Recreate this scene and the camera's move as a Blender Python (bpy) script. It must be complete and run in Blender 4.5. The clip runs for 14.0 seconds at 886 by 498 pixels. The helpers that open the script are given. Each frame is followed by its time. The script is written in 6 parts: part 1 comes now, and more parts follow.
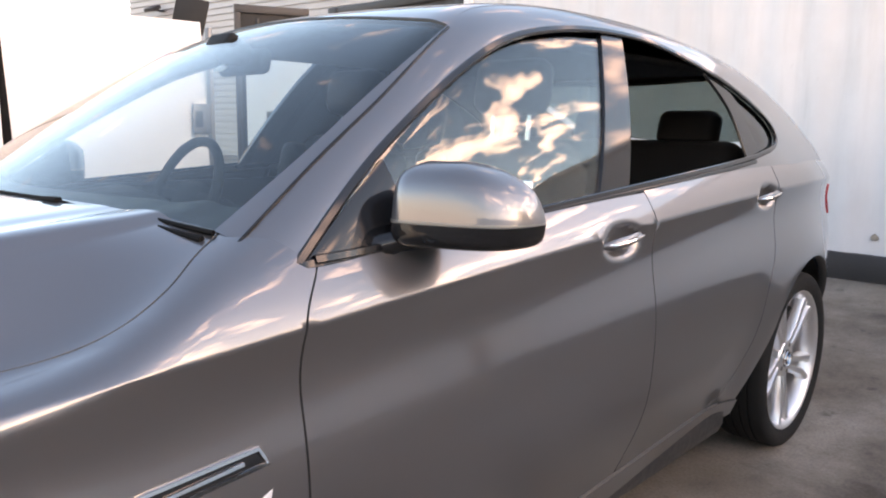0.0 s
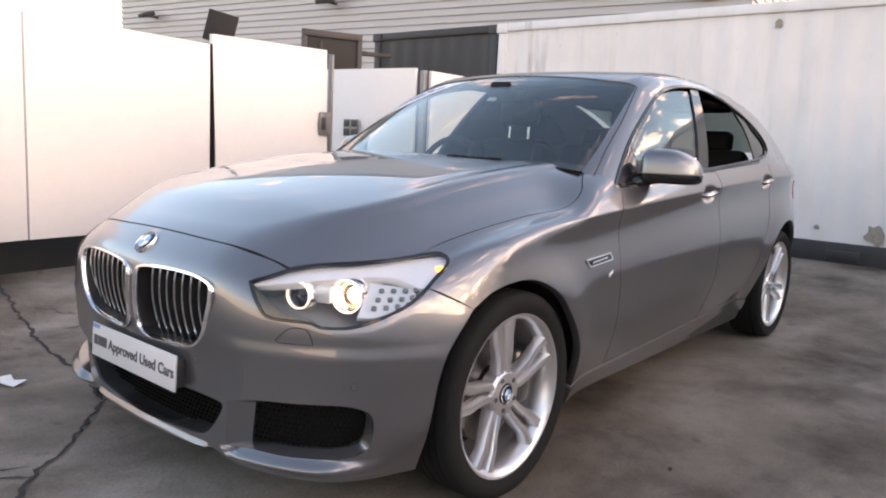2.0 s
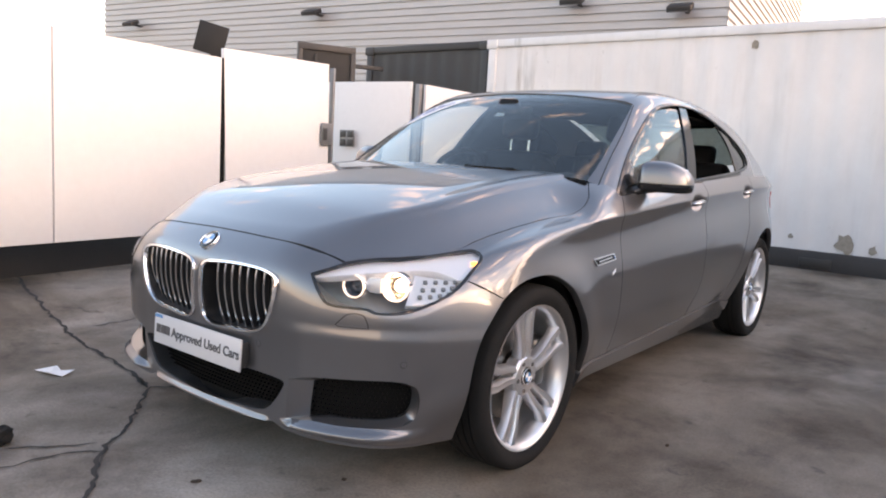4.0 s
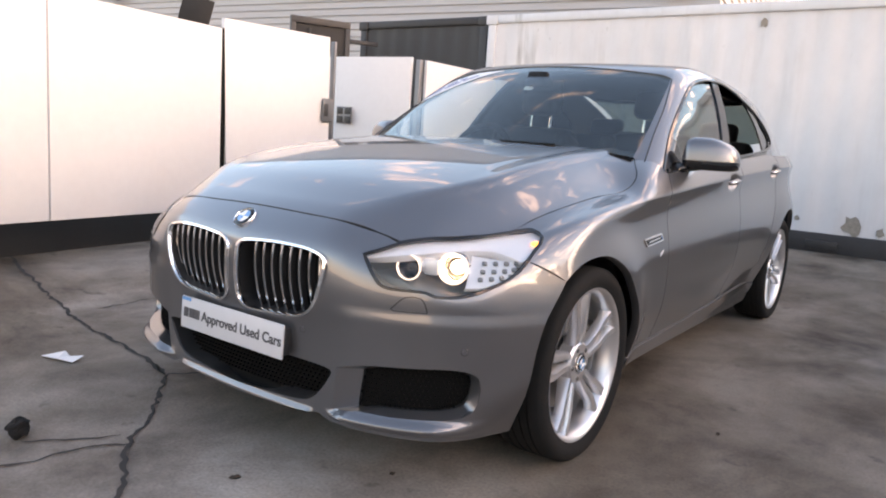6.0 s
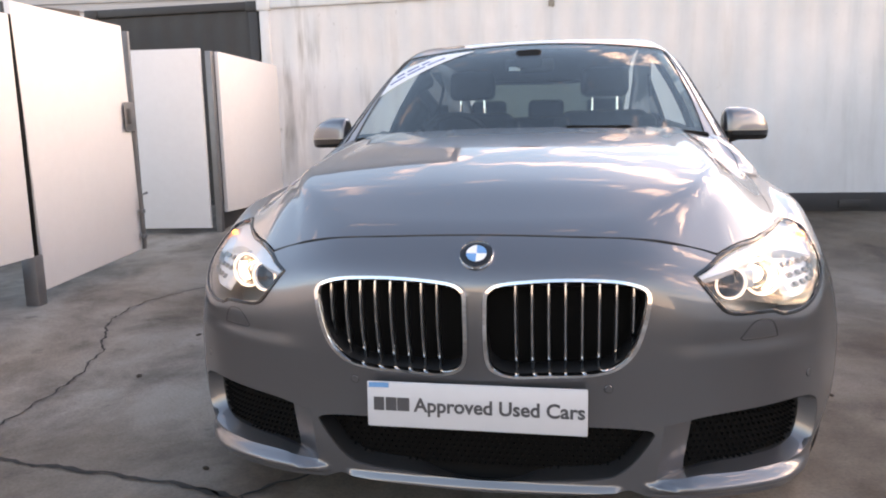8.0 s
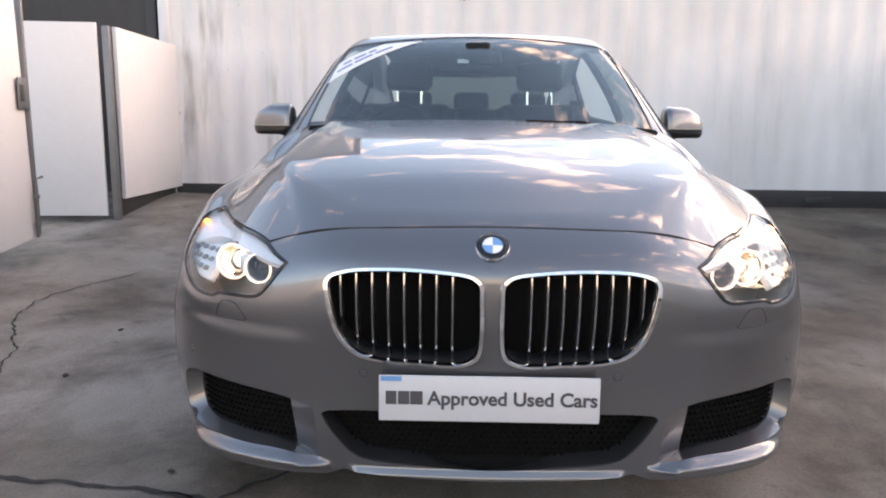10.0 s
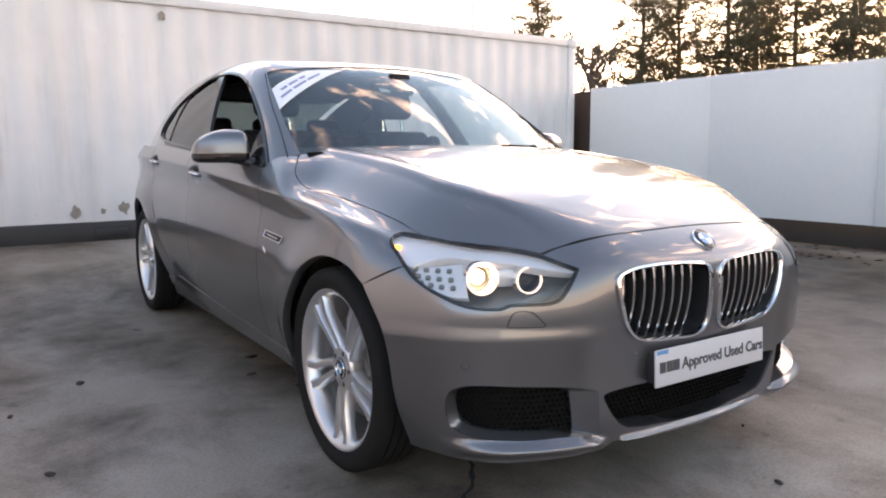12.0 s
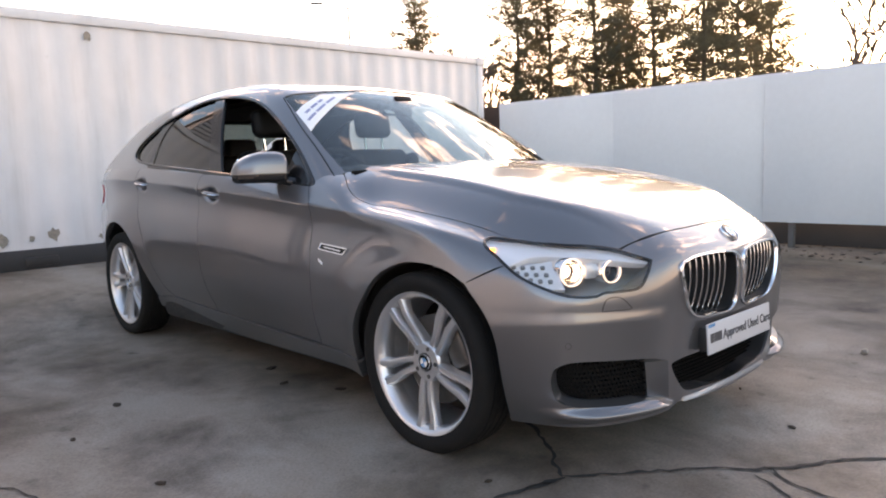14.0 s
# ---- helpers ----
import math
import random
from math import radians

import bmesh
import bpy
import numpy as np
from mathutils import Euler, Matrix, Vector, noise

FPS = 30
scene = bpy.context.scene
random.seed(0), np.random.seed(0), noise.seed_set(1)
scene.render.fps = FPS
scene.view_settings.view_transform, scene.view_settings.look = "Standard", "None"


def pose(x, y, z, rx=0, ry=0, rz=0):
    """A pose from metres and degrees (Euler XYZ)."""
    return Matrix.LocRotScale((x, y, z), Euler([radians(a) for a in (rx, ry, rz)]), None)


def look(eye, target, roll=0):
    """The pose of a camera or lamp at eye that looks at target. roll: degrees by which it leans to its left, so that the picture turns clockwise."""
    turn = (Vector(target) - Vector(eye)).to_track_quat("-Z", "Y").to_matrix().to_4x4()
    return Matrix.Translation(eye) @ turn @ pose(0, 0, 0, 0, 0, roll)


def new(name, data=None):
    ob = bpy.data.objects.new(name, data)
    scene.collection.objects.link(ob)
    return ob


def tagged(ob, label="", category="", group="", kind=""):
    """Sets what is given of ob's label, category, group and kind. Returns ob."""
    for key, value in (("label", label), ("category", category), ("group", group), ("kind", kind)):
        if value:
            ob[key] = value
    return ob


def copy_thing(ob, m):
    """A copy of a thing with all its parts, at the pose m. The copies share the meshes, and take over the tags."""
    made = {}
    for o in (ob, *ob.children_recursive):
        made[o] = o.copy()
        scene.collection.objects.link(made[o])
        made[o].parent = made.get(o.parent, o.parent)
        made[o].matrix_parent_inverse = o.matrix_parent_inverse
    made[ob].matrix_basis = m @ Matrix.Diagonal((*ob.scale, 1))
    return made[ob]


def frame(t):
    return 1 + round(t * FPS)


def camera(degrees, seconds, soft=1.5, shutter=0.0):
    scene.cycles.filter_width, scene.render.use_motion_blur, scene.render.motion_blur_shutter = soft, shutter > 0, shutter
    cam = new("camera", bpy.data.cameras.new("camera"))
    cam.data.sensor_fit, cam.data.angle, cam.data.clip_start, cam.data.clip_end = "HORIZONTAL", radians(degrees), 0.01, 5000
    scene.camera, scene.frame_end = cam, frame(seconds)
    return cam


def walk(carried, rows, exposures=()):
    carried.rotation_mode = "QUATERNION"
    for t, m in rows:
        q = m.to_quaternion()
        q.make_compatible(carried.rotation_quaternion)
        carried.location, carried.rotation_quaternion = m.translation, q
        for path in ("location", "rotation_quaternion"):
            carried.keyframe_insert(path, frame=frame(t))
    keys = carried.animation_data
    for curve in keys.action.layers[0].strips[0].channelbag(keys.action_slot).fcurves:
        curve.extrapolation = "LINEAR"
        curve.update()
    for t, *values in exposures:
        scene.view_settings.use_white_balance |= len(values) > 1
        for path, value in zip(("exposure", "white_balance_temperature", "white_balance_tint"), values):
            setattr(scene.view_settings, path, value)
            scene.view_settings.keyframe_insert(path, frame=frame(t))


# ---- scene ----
cam = camera(62.84, 14.0, soft=2.0)
PATH = [
    (0, (1.805, 0.111, 1.231), (0.441, 1.537, 0.906), 0.88),
    (0.5, (1.902, -0.502, 1.219), (0.625, 1.015, 0.962), 1.63),
    (1, (2.047, -1.061, 1.193), (0.765, 0.456, 0.960), 1.58),
    (1.5, (2.116, -1.597, 1.157), (0.883, -0.049, 0.874), 2.51),
    (2, (2.185, -1.913, 1.151), (0.929, -0.384, 0.863), 2.92),
    (2.5, (2.245, -2.088, 1.161), (0.999, -0.548, 0.886), 3.26),
    (3, (2.245, -2.206, 1.146), (1.027, -0.642, 0.888), 3.18),
    (5.5, (2.169, -2.303, 1.142), (0.968, -0.724, 0.883), 3.66),
    (6, (1.936, -2.299, 1.098), (0.780, -0.695, 0.794), 3.89),
    (6.5, (1.459, -2.353, 1.118), (0.408, -0.687, 0.773), 4.18),
    (7, (0.939, -2.433, 1.106), (0.132, -0.632, 0.784), 2.07),
    (7.5, (0.457, -2.436, 1.073), (-0.054, -0.525, 0.777), -0.44),
    (10, (-0.082, -2.460, 1.076), (-0.124, -0.488, 0.742), 0.56),
    (10.5, (-0.438, -2.436, 1.063), (-0.137, -0.492, 0.699), 1.74),
    (11, (-0.881, -2.387, 1.036), (-0.232, -0.523, 0.714), 2.04),
    (11.5, (-1.374, -2.298, 1.065), (-0.457, -0.545, 0.774), 0.56),
    (12, (-1.931, -2.183, 1.068), (-0.838, -0.529, 0.805), -0.37),
    (12.5, (-2.334, -2.022, 1.056), (-1.071, -0.491, 0.812), -1.41),
    (13, (-2.606, -1.985, 1.081), (-1.242, -0.542, 0.838), -2.22),
    (13.5, (-2.674, -1.999, 1.093), (-1.275, -0.587, 0.871), -2.25),
    (14, (-2.700, -1.999, 1.090), (-1.333, -0.557, 0.857), -1.95),
]
walk(cam, [(t, look(eye, target, roll)) for t, eye, target, roll in PATH], [(0, 1.21, 11100, 41), (1, 0.88, 11100, 41), (2, 0.93, 11100, 41), (5.5, 1.0, 11100, 41), (10, 1.03, 11100, 41), (12, 0.94, 11100, 41), (14, 0.94, 11100, 41)])


# ---- sky, sun, exposure ----
SUN_AZ, SUN_EL = 21.0, 7.0
world = bpy.data.worlds.new("sky")
scene.world = world
world.use_nodes = True
wn, wl = world.node_tree.nodes, world.node_tree.links
wn.clear()


def wmath(op, a, b, c=None):
    n = wn.new("ShaderNodeMath")
    n.operation = op
    for k, v in enumerate((a, b, c)):
        if isinstance(v, (int, float)):
            n.inputs[k].default_value = v
        elif v is not None:
            wl.new(v, n.inputs[k])
    return n.outputs[0]


def wvec(op, a, b):
    n = wn.new("ShaderNodeVectorMath")
    n.operation = op
    for k, v in enumerate((a, b)):
        if isinstance(v, tuple):
            n.inputs[k].default_value = v
        else:
            wl.new(v, n.inputs[k])
    return n


def wscale(a, s):
    n = wn.new("ShaderNodeVectorMath")
    n.operation = "SCALE"
    wl.new(a, n.inputs[0])
    if isinstance(s, (int, float)):
        n.inputs["Scale"].default_value = s
    else:
        wl.new(s, n.inputs["Scale"])
    return n.outputs[0]


sky = wn.new("ShaderNodeTexSky")
sky.sky_type, sky.sun_disc = "NISHITA", False
sky.sun_elevation, sky.sun_rotation = radians(SUN_EL + 4), radians(90 - SUN_AZ)
sky.air_density, sky.dust_density, sky.ozone_density = 1.0, 0.5, 2.5
way = wn.new("ShaderNodeTexCoord").outputs["Generated"]
split = wn.new("ShaderNodeSeparateXYZ")
wl.new(way, split.inputs[0])
# broken cloud on a flat layer overhead, thicker on the sunny side and towards the horizon
high = wmath("MAXIMUM", wmath("ADD", split.outputs["Z"], 0.16), 0.05)
same = wn.new("ShaderNodeCombineXYZ")
for k in range(3):
    wl.new(high, same.inputs[k])
layer = wvec("ADD", wvec("DIVIDE", way, same.outputs[0]).outputs[0], (5.35, 0.45, 0.0)).outputs[0]
cloud = wn.new("ShaderNodeTexNoise")
cloud.inputs["Scale"].default_value, cloud.inputs["Detail"].default_value, cloud.inputs["Roughness"].default_value = 6.0, 8.0, 0.56
cloud.inputs["Distortion"].default_value = 0.3
wl.new(layer, cloud.inputs["Vector"])
toward = wvec("DOT_PRODUCT", way, (math.cos(radians(SUN_EL)) * math.cos(radians(SUN_AZ)), math.cos(radians(SUN_EL)) * math.sin(radians(SUN_AZ)), math.sin(radians(SUN_EL)))).outputs["Value"]
ramp = wn.new("ShaderNodeValToRGB")
ramp.color_ramp.elements[0].position, ramp.color_ramp.elements[1].position = 0.565, 0.69
thick = wmath("MULTIPLY_ADD", toward, 0.07, cloud.outputs["Fac"])
wl.new(wmath("MULTIPLY_ADD", wmath("POWER", wmath("MAXIMUM", split.outputs["Z"], 0.0), 3.0), -0.09, thick), ramp.inputs[0])
low = wn.new("ShaderNodeMapRange")
for k, v in enumerate((0.0, 0.25, 0.85, 0.0)):
    low.inputs[k + 1].default_value = v
wl.new(split.outputs["Z"], low.inputs[0])
cover = wmath("MAXIMUM", ramp.outputs[0], low.outputs[0])
# cloud light: pale, warmer and far brighter towards the sun
tint = wn.new("ShaderNodeValToRGB")
e = tint.color_ramp.elements
e[0].position, e[0].color = 0.0, (0.60, 0.585, 0.60, 1)
e[1].position, e[1].color = 1.0, (1.0, 0.86, 0.68, 1)
tint.color_ramp.elements.new(0.8).color = (0.85, 0.80, 0.77, 1)
wl.new(toward, tint.inputs[0])
power = wmath("MULTIPLY_ADD", wmath("POWER", wmath("MAXIMUM", toward, 0.0), 2.2), 58.0, 15.5)
mixed = wn.new("ShaderNodeMix")
mixed.data_type = "RGBA"
wl.new(cover, mixed.inputs[0])
blue = wvec("MULTIPLY", sky.outputs[0], (0.76, 1.0, 1.0)).outputs[0]      # clear, slightly teal air between the clouds
wl.new(wscale(blue, 3.0), mixed.inputs[6])
wl.new(wscale(tint.outputs[0], power), mixed.inputs[7])
bg = wn.new("ShaderNodeBackground")
bg.inputs["Strength"].default_value = 0.15
wl.new(mixed.outputs[2], bg.inputs["Color"])
wl.new(bg.outputs[0], wn.new("ShaderNodeOutputWorld").inputs["Surface"])

sun = new("sun", bpy.data.lights.new("sun", "SUN"))
sun.data.energy, sun.data.angle, sun.data.color = 0.6, radians(10), (1.0, 0.83, 0.66)
sun.matrix_world = look((math.cos(radians(SUN_AZ)) * 60, math.sin(radians(SUN_AZ)) * 60, math.tan(radians(SUN_EL)) * 60), (0, 0, 0))


# ---- materials ----
def mat(name, color, rough=0.5, metal=0.0, coat=0.0, coat_rough=0.03, vary=0.0, scale=20.0, bump=0.0, bump_scale=200.0, fine=0.0, spec=0.5):
    """A surface with variation at two scales, and fine relief."""
    m = bpy.data.materials.new(name)
    m.use_nodes = True
    n, l = m.node_tree.nodes, m.node_tree.links
    b = n["Principled BSDF"]
    b.inputs["Base Color"].default_value = (*color, 1)
    b.inputs["Roughness"].default_value, b.inputs["Metallic"].default_value = rough, metal
    b.inputs["Coat Weight"].default_value, b.inputs["Coat Roughness"].default_value = coat, coat_rough
    b.inputs["Specular IOR Level"].default_value = spec
    co = n.new("ShaderNodeTexCoord")
    if vary or fine:
        big, small = n.new("ShaderNodeTexNoise"), n.new("ShaderNodeTexNoise")
        big.inputs["Scale"].default_value, big.inputs["Detail"].default_value = scale, 5
        small.inputs["Scale"].default_value, small.inputs["Detail"].default_value = scale * 14, 4
        for t in (big, small):
            l.new(co.outputs["Object"], t.inputs["Vector"])
        add = n.new("ShaderNodeMix"); add.data_type = "FLOAT"; add.inputs[0].default_value = 0.4
        l.new(big.outputs["Fac"], add.inputs[2]); l.new(small.outputs["Fac"], add.inputs[3])
        ramp = n.new("ShaderNodeMapRange")
        ramp.inputs[1].default_value, ramp.inputs[2].default_value = 0.3, 0.7
        ramp.inputs[3].default_value, ramp.inputs[4].default_value = 1 - vary, 1 + vary * 0.6
        l.new(add.outputs[0], ramp.inputs[0])
        mul = n.new("ShaderNodeVectorMath"); mul.operation = "SCALE"
        mul.inputs[0].default_value = color
        l.new(ramp.outputs[0], mul.inputs["Scale"])
        l.new(mul.outputs[0], b.inputs["Base Color"])
        rr = n.new("ShaderNodeMapRange")
        rr.inputs[1].default_value, rr.inputs[2].default_value = 0.3, 0.7
        rr.inputs[3].default_value, rr.inputs[4].default_value = max(rough - 0.08, 0.02), min(rough + 0.1, 1)
        l.new(add.outputs[0], rr.inputs[0])
        l.new(rr.outputs[0], b.inputs["Roughness"])
    if bump:
        t = n.new("ShaderNodeTexNoise")
        t.inputs["Scale"].default_value, t.inputs["Detail"].default_value = bump_scale, 4
        l.new(co.outputs["Object"], t.inputs["Vector"])
        bp = n.new("ShaderNodeBump")
        bp.inputs["Strength"].default_value, bp.inputs["Distance"].default_value = bump, 0.01
        l.new(t.outputs["Fac"], bp.inputs["Height"])
        l.new(bp.outputs[0], b.inputs["Normal"])
    return m


def glass_mat(name, tint, base=0.08):
    m = bpy.data.materials.new(name)
    m.use_nodes = True
    n, l = m.node_tree.nodes, m.node_tree.links
    n.remove(n["Principled BSDF"])
    clear, gloss, mix = (n.new("ShaderNode" + k) for k in ("BsdfTransparent", "BsdfGlossy", "MixShader"))
    clear.inputs[0].default_value = (*tint, 1)
    gloss.inputs["Roughness"].default_value = 0.0
    edge = n.new("ShaderNodeLayerWeight")
    fifth = n.new("ShaderNodeMath"); fifth.operation = "POWER"; fifth.inputs[1].default_value = 4.5
    gain = n.new("ShaderNodeMath"); gain.operation = "MULTIPLY_ADD"; gain.inputs[1].default_value, gain.inputs[2].default_value = 0.9 - base, base
    l.new(edge.outputs["Facing"], fifth.inputs[0]); l.new(fifth.outputs[0], gain.inputs[0])
    l.new(gain.outputs[0], mix.inputs[0]); l.new(clear.outputs[0], mix.inputs[1]); l.new(gloss.outputs[0], mix.inputs[2])
    l.new(mix.outputs[0], n["Material Output"].inputs["Surface"])
    return m


def glow(name, color, strength):
    m = bpy.data.materials.new(name)
    m.use_nodes = True
    b = m.node_tree.nodes["Principled BSDF"]
    b.inputs["Base Color"].default_value = (*color, 1)
    b.inputs["Emission Color"].default_value, b.inputs["Emission Strength"].default_value = (*color, 1), strength
    return m


PAINT = mat("grey metallic paint", (0.152, 0.155, 0.164), 0.30, 0.74, coat=1.0, coat_rough=0.02)
PAINT.node_tree.nodes["Principled BSDF"].inputs["Coat IOR"].default_value = 1.62
BLACK = mat("black plastic", (0.026, 0.026, 0.027), 0.45, vary=0.2, scale=40)
GLOSSY = mat("gloss black trim", (0.010, 0.010, 0.011), 0.08)
RUBBER = mat("tyre rubber", (0.017, 0.0167, 0.0165), 0.85, vary=0.25, scale=12, bump=0.15, bump_scale=300, spec=0.15)
ALLOY = mat("silver alloy", (0.68, 0.68, 0.69), 0.33, 0.85, coat=0.5)
CHROME = mat("chrome", (0.85, 0.85, 0.86), 0.06, 1.0)
SLAT = mat("dark chrome slat", (0.5, 0.5, 0.51), 0.16, 1.0)
STEEL = mat("brake steel", (0.21, 0.20, 0.19), 0.4, 1.0, vary=0.25, scale=25)
CABIN = mat("dark cabin trim", (0.013, 0.013, 0.014), 0.7, spec=0.2, vary=0.2, scale=30, bump=0.1)
LEATHER = mat("black leather", (0.012, 0.0115, 0.012), 0.55, spec=0.2, vary=0.2, scale=15, bump=0.2, bump_scale=120)
GLASS = glass_mat("windscreen glass", (0.80, 0.87, 0.86), 0.07)
TINTED = glass_mat("dark tinted glass", (0.10, 0.11, 0.115), 0.09)
PRIVACY = glass_mat("smoked rear glass", (0.48, 0.55, 0.53), 0.08)
CLEAR = glass_mat("lamp lens", (0.93, 0.94, 0.95), 0.05)
RED = mat("red lamp", (0.48, 0.02, 0.03), 0.1, coat=1)
WHITE = mat("white card", (0.8, 0.8, 0.8), 0.5)
LAMP_ON = glow("lit lamp", (1.0, 0.93, 0.72), 7.0)
RING_ON = glow("lit ring", (1.0, 0.95, 0.84), 0.6)
AMBER = glow("lit indicator", (1.0, 0.42, 0.08), 3.0)
PANEL = mat("white hoarding panel", (0.66, 0.655, 0.66), 0.5, vary=0.05, scale=1.2, bump=0.04, bump_scale=40)
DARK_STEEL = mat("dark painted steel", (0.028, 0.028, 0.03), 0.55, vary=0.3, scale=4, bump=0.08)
GALV = mat("galvanised steel", (0.20, 0.20, 0.205), 0.45, 0.7, vary=0.2, scale=8)
CLADDING = mat("grey sheet cladding", (0.40, 0.40, 0.41), 0.45, 0.2, vary=0.06, scale=0.6)


def concrete():
    """Old concrete: grey and brown patches, dark stains, grit."""
    m = bpy.data.materials.new("stained concrete")
    m.use_nodes = True
    n, l = m.node_tree.nodes, m.node_tree.links
    b = n["Principled BSDF"]
    co = n.new("ShaderNodeTexCoord")

    def tex(scale, detail, rough=0.55, stretch=None, warp=0.0):
        t = n.new("ShaderNodeTexNoise")
        t.inputs["Scale"].default_value, t.inputs["Detail"].default_value, t.inputs["Roughness"].default_value = scale, detail, rough
        t.inputs["Distortion"].default_value = warp
        mp = n.new("ShaderNodeMapping")
        mp.inputs["Scale"].default_value = stretch or (1, 1, 1)
        l.new(co.outputs["Object"], mp.inputs["Vector"])
        l.new(mp.outputs[0], t.inputs["Vector"])
        return t.outputs["Fac"]

    def ramp(src, stops):
        r = n.new("ShaderNodeValToRGB")
        e = r.color_ramp.elements
        e[0].position, e[0].color = stops[0][0], (*stops[0][1], 1)
        e[1].position, e[1].color = stops[-1][0], (*stops[-1][1], 1)
        for p, c in stops[1:-1]:
            r.color_ramp.elements.new(p).color = (*c, 1)
        l.new(src, r.inputs[0])
        return r.outputs[0]

    def mul(a, c, fac=1.0):
        x = n.new("ShaderNodeMix"); x.data_type, x.blend_type = "RGBA", "MULTIPLY"
        x.inputs[0].default_value = fac
        l.new(a, x.inputs[6]); l.new(c, x.inputs[7])
        return x.outputs[2]

    base = ramp(tex(0.55, 6, 0.6, (1, 0.6, 1), 0.25), ((0.32, (0.108, 0.092, 0.078)), (0.45, (0.178, 0.158, 0.14)), (0.56, (0.222, 0.208, 0.195)), (0.72, (0.28, 0.27, 0.26))))
    stain = ramp(tex(1.7, 7, 0.66, (1, 0.75, 1), 0.25), ((0.32, (0.36, 0.33, 0.31)), (0.45, (0.76, 0.73, 0.71)), (0.57, (1.06, 1.05, 1.04))))
    spots = ramp(tex(7.0, 3, 0.5), ((0.24, (0.35, 0.33, 0.32)), (0.34, (1, 1, 1)), (0.5, (1, 1, 1))))
    grit = ramp(tex(90.0, 4, 0.6), ((0.25, (0.70, 0.70, 0.70)), (0.5, (1, 1, 1)), (0.75, (1.2, 1.2, 1.2))))
    place = n.new("ShaderNodeSeparateXYZ")
    l.new(co.outputs["Object"], place.inputs[0])
    reach = n.new("ShaderNodeMath"); reach.operation = "MULTIPLY_ADD"
    l.new(tex(0.5, 5, 0.6), reach.inputs[0]); reach.inputs[1].default_value = 2.6
    l.new(place.outputs["X"], reach.inputs[2])
    damp = ramp(reach.outputs[0], ((0.0, (1, 1, 1)), (0.18, (1, 1, 1)), (0.42, (0.60, 0.53, 0.47)), (1.0, (0.60, 0.53, 0.47))))
    shift = n.new("ShaderNodeMapRange")
    for k, v in enumerate((1.4, 8.0, 0.0, 1.0)):
        shift.inputs[k + 1].default_value = v
    l.new(reach.outputs[0], shift.inputs[0])
    l.new(shift.outputs[0], damp.node.inputs[0])
    mud = ramp(tex(0.8, 6, 0.62, (0.7, 1, 1), 0.5), ((0.36, (0.64, 0.56, 0.48)), (0.48, (1.07, 1.01, 0.94)), (0.62, (1.20, 1.16, 1.11))))
    out = mul(mul(mul(mul(mul(base, damp), stain), mud), spots, 0.8), grit)
    l.new(out, b.inputs["Base Color"])
    b.inputs["Specular IOR Level"].default_value = 0.35
    rr = n.new("ShaderNodeMapRange")
    rr.inputs[1].default_value, rr.inputs[2].default_value, rr.inputs[3].default_value, rr.inputs[4].default_value = 0.3, 0.7, 0.5, 0.9
    l.new(tex(1.1, 4), rr.inputs[0]); l.new(rr.outputs[0], b.inputs["Roughness"])
    bump = n.new("ShaderNodeBump")
    bump.inputs["Strength"].default_value, bump.inputs["Distance"].default_value = 0.35, 0.01
    l.new(tex(30.0, 6, 0.7), bump.inputs["Height"]); l.new(bump.outputs[0], b.inputs["Normal"])
    return m


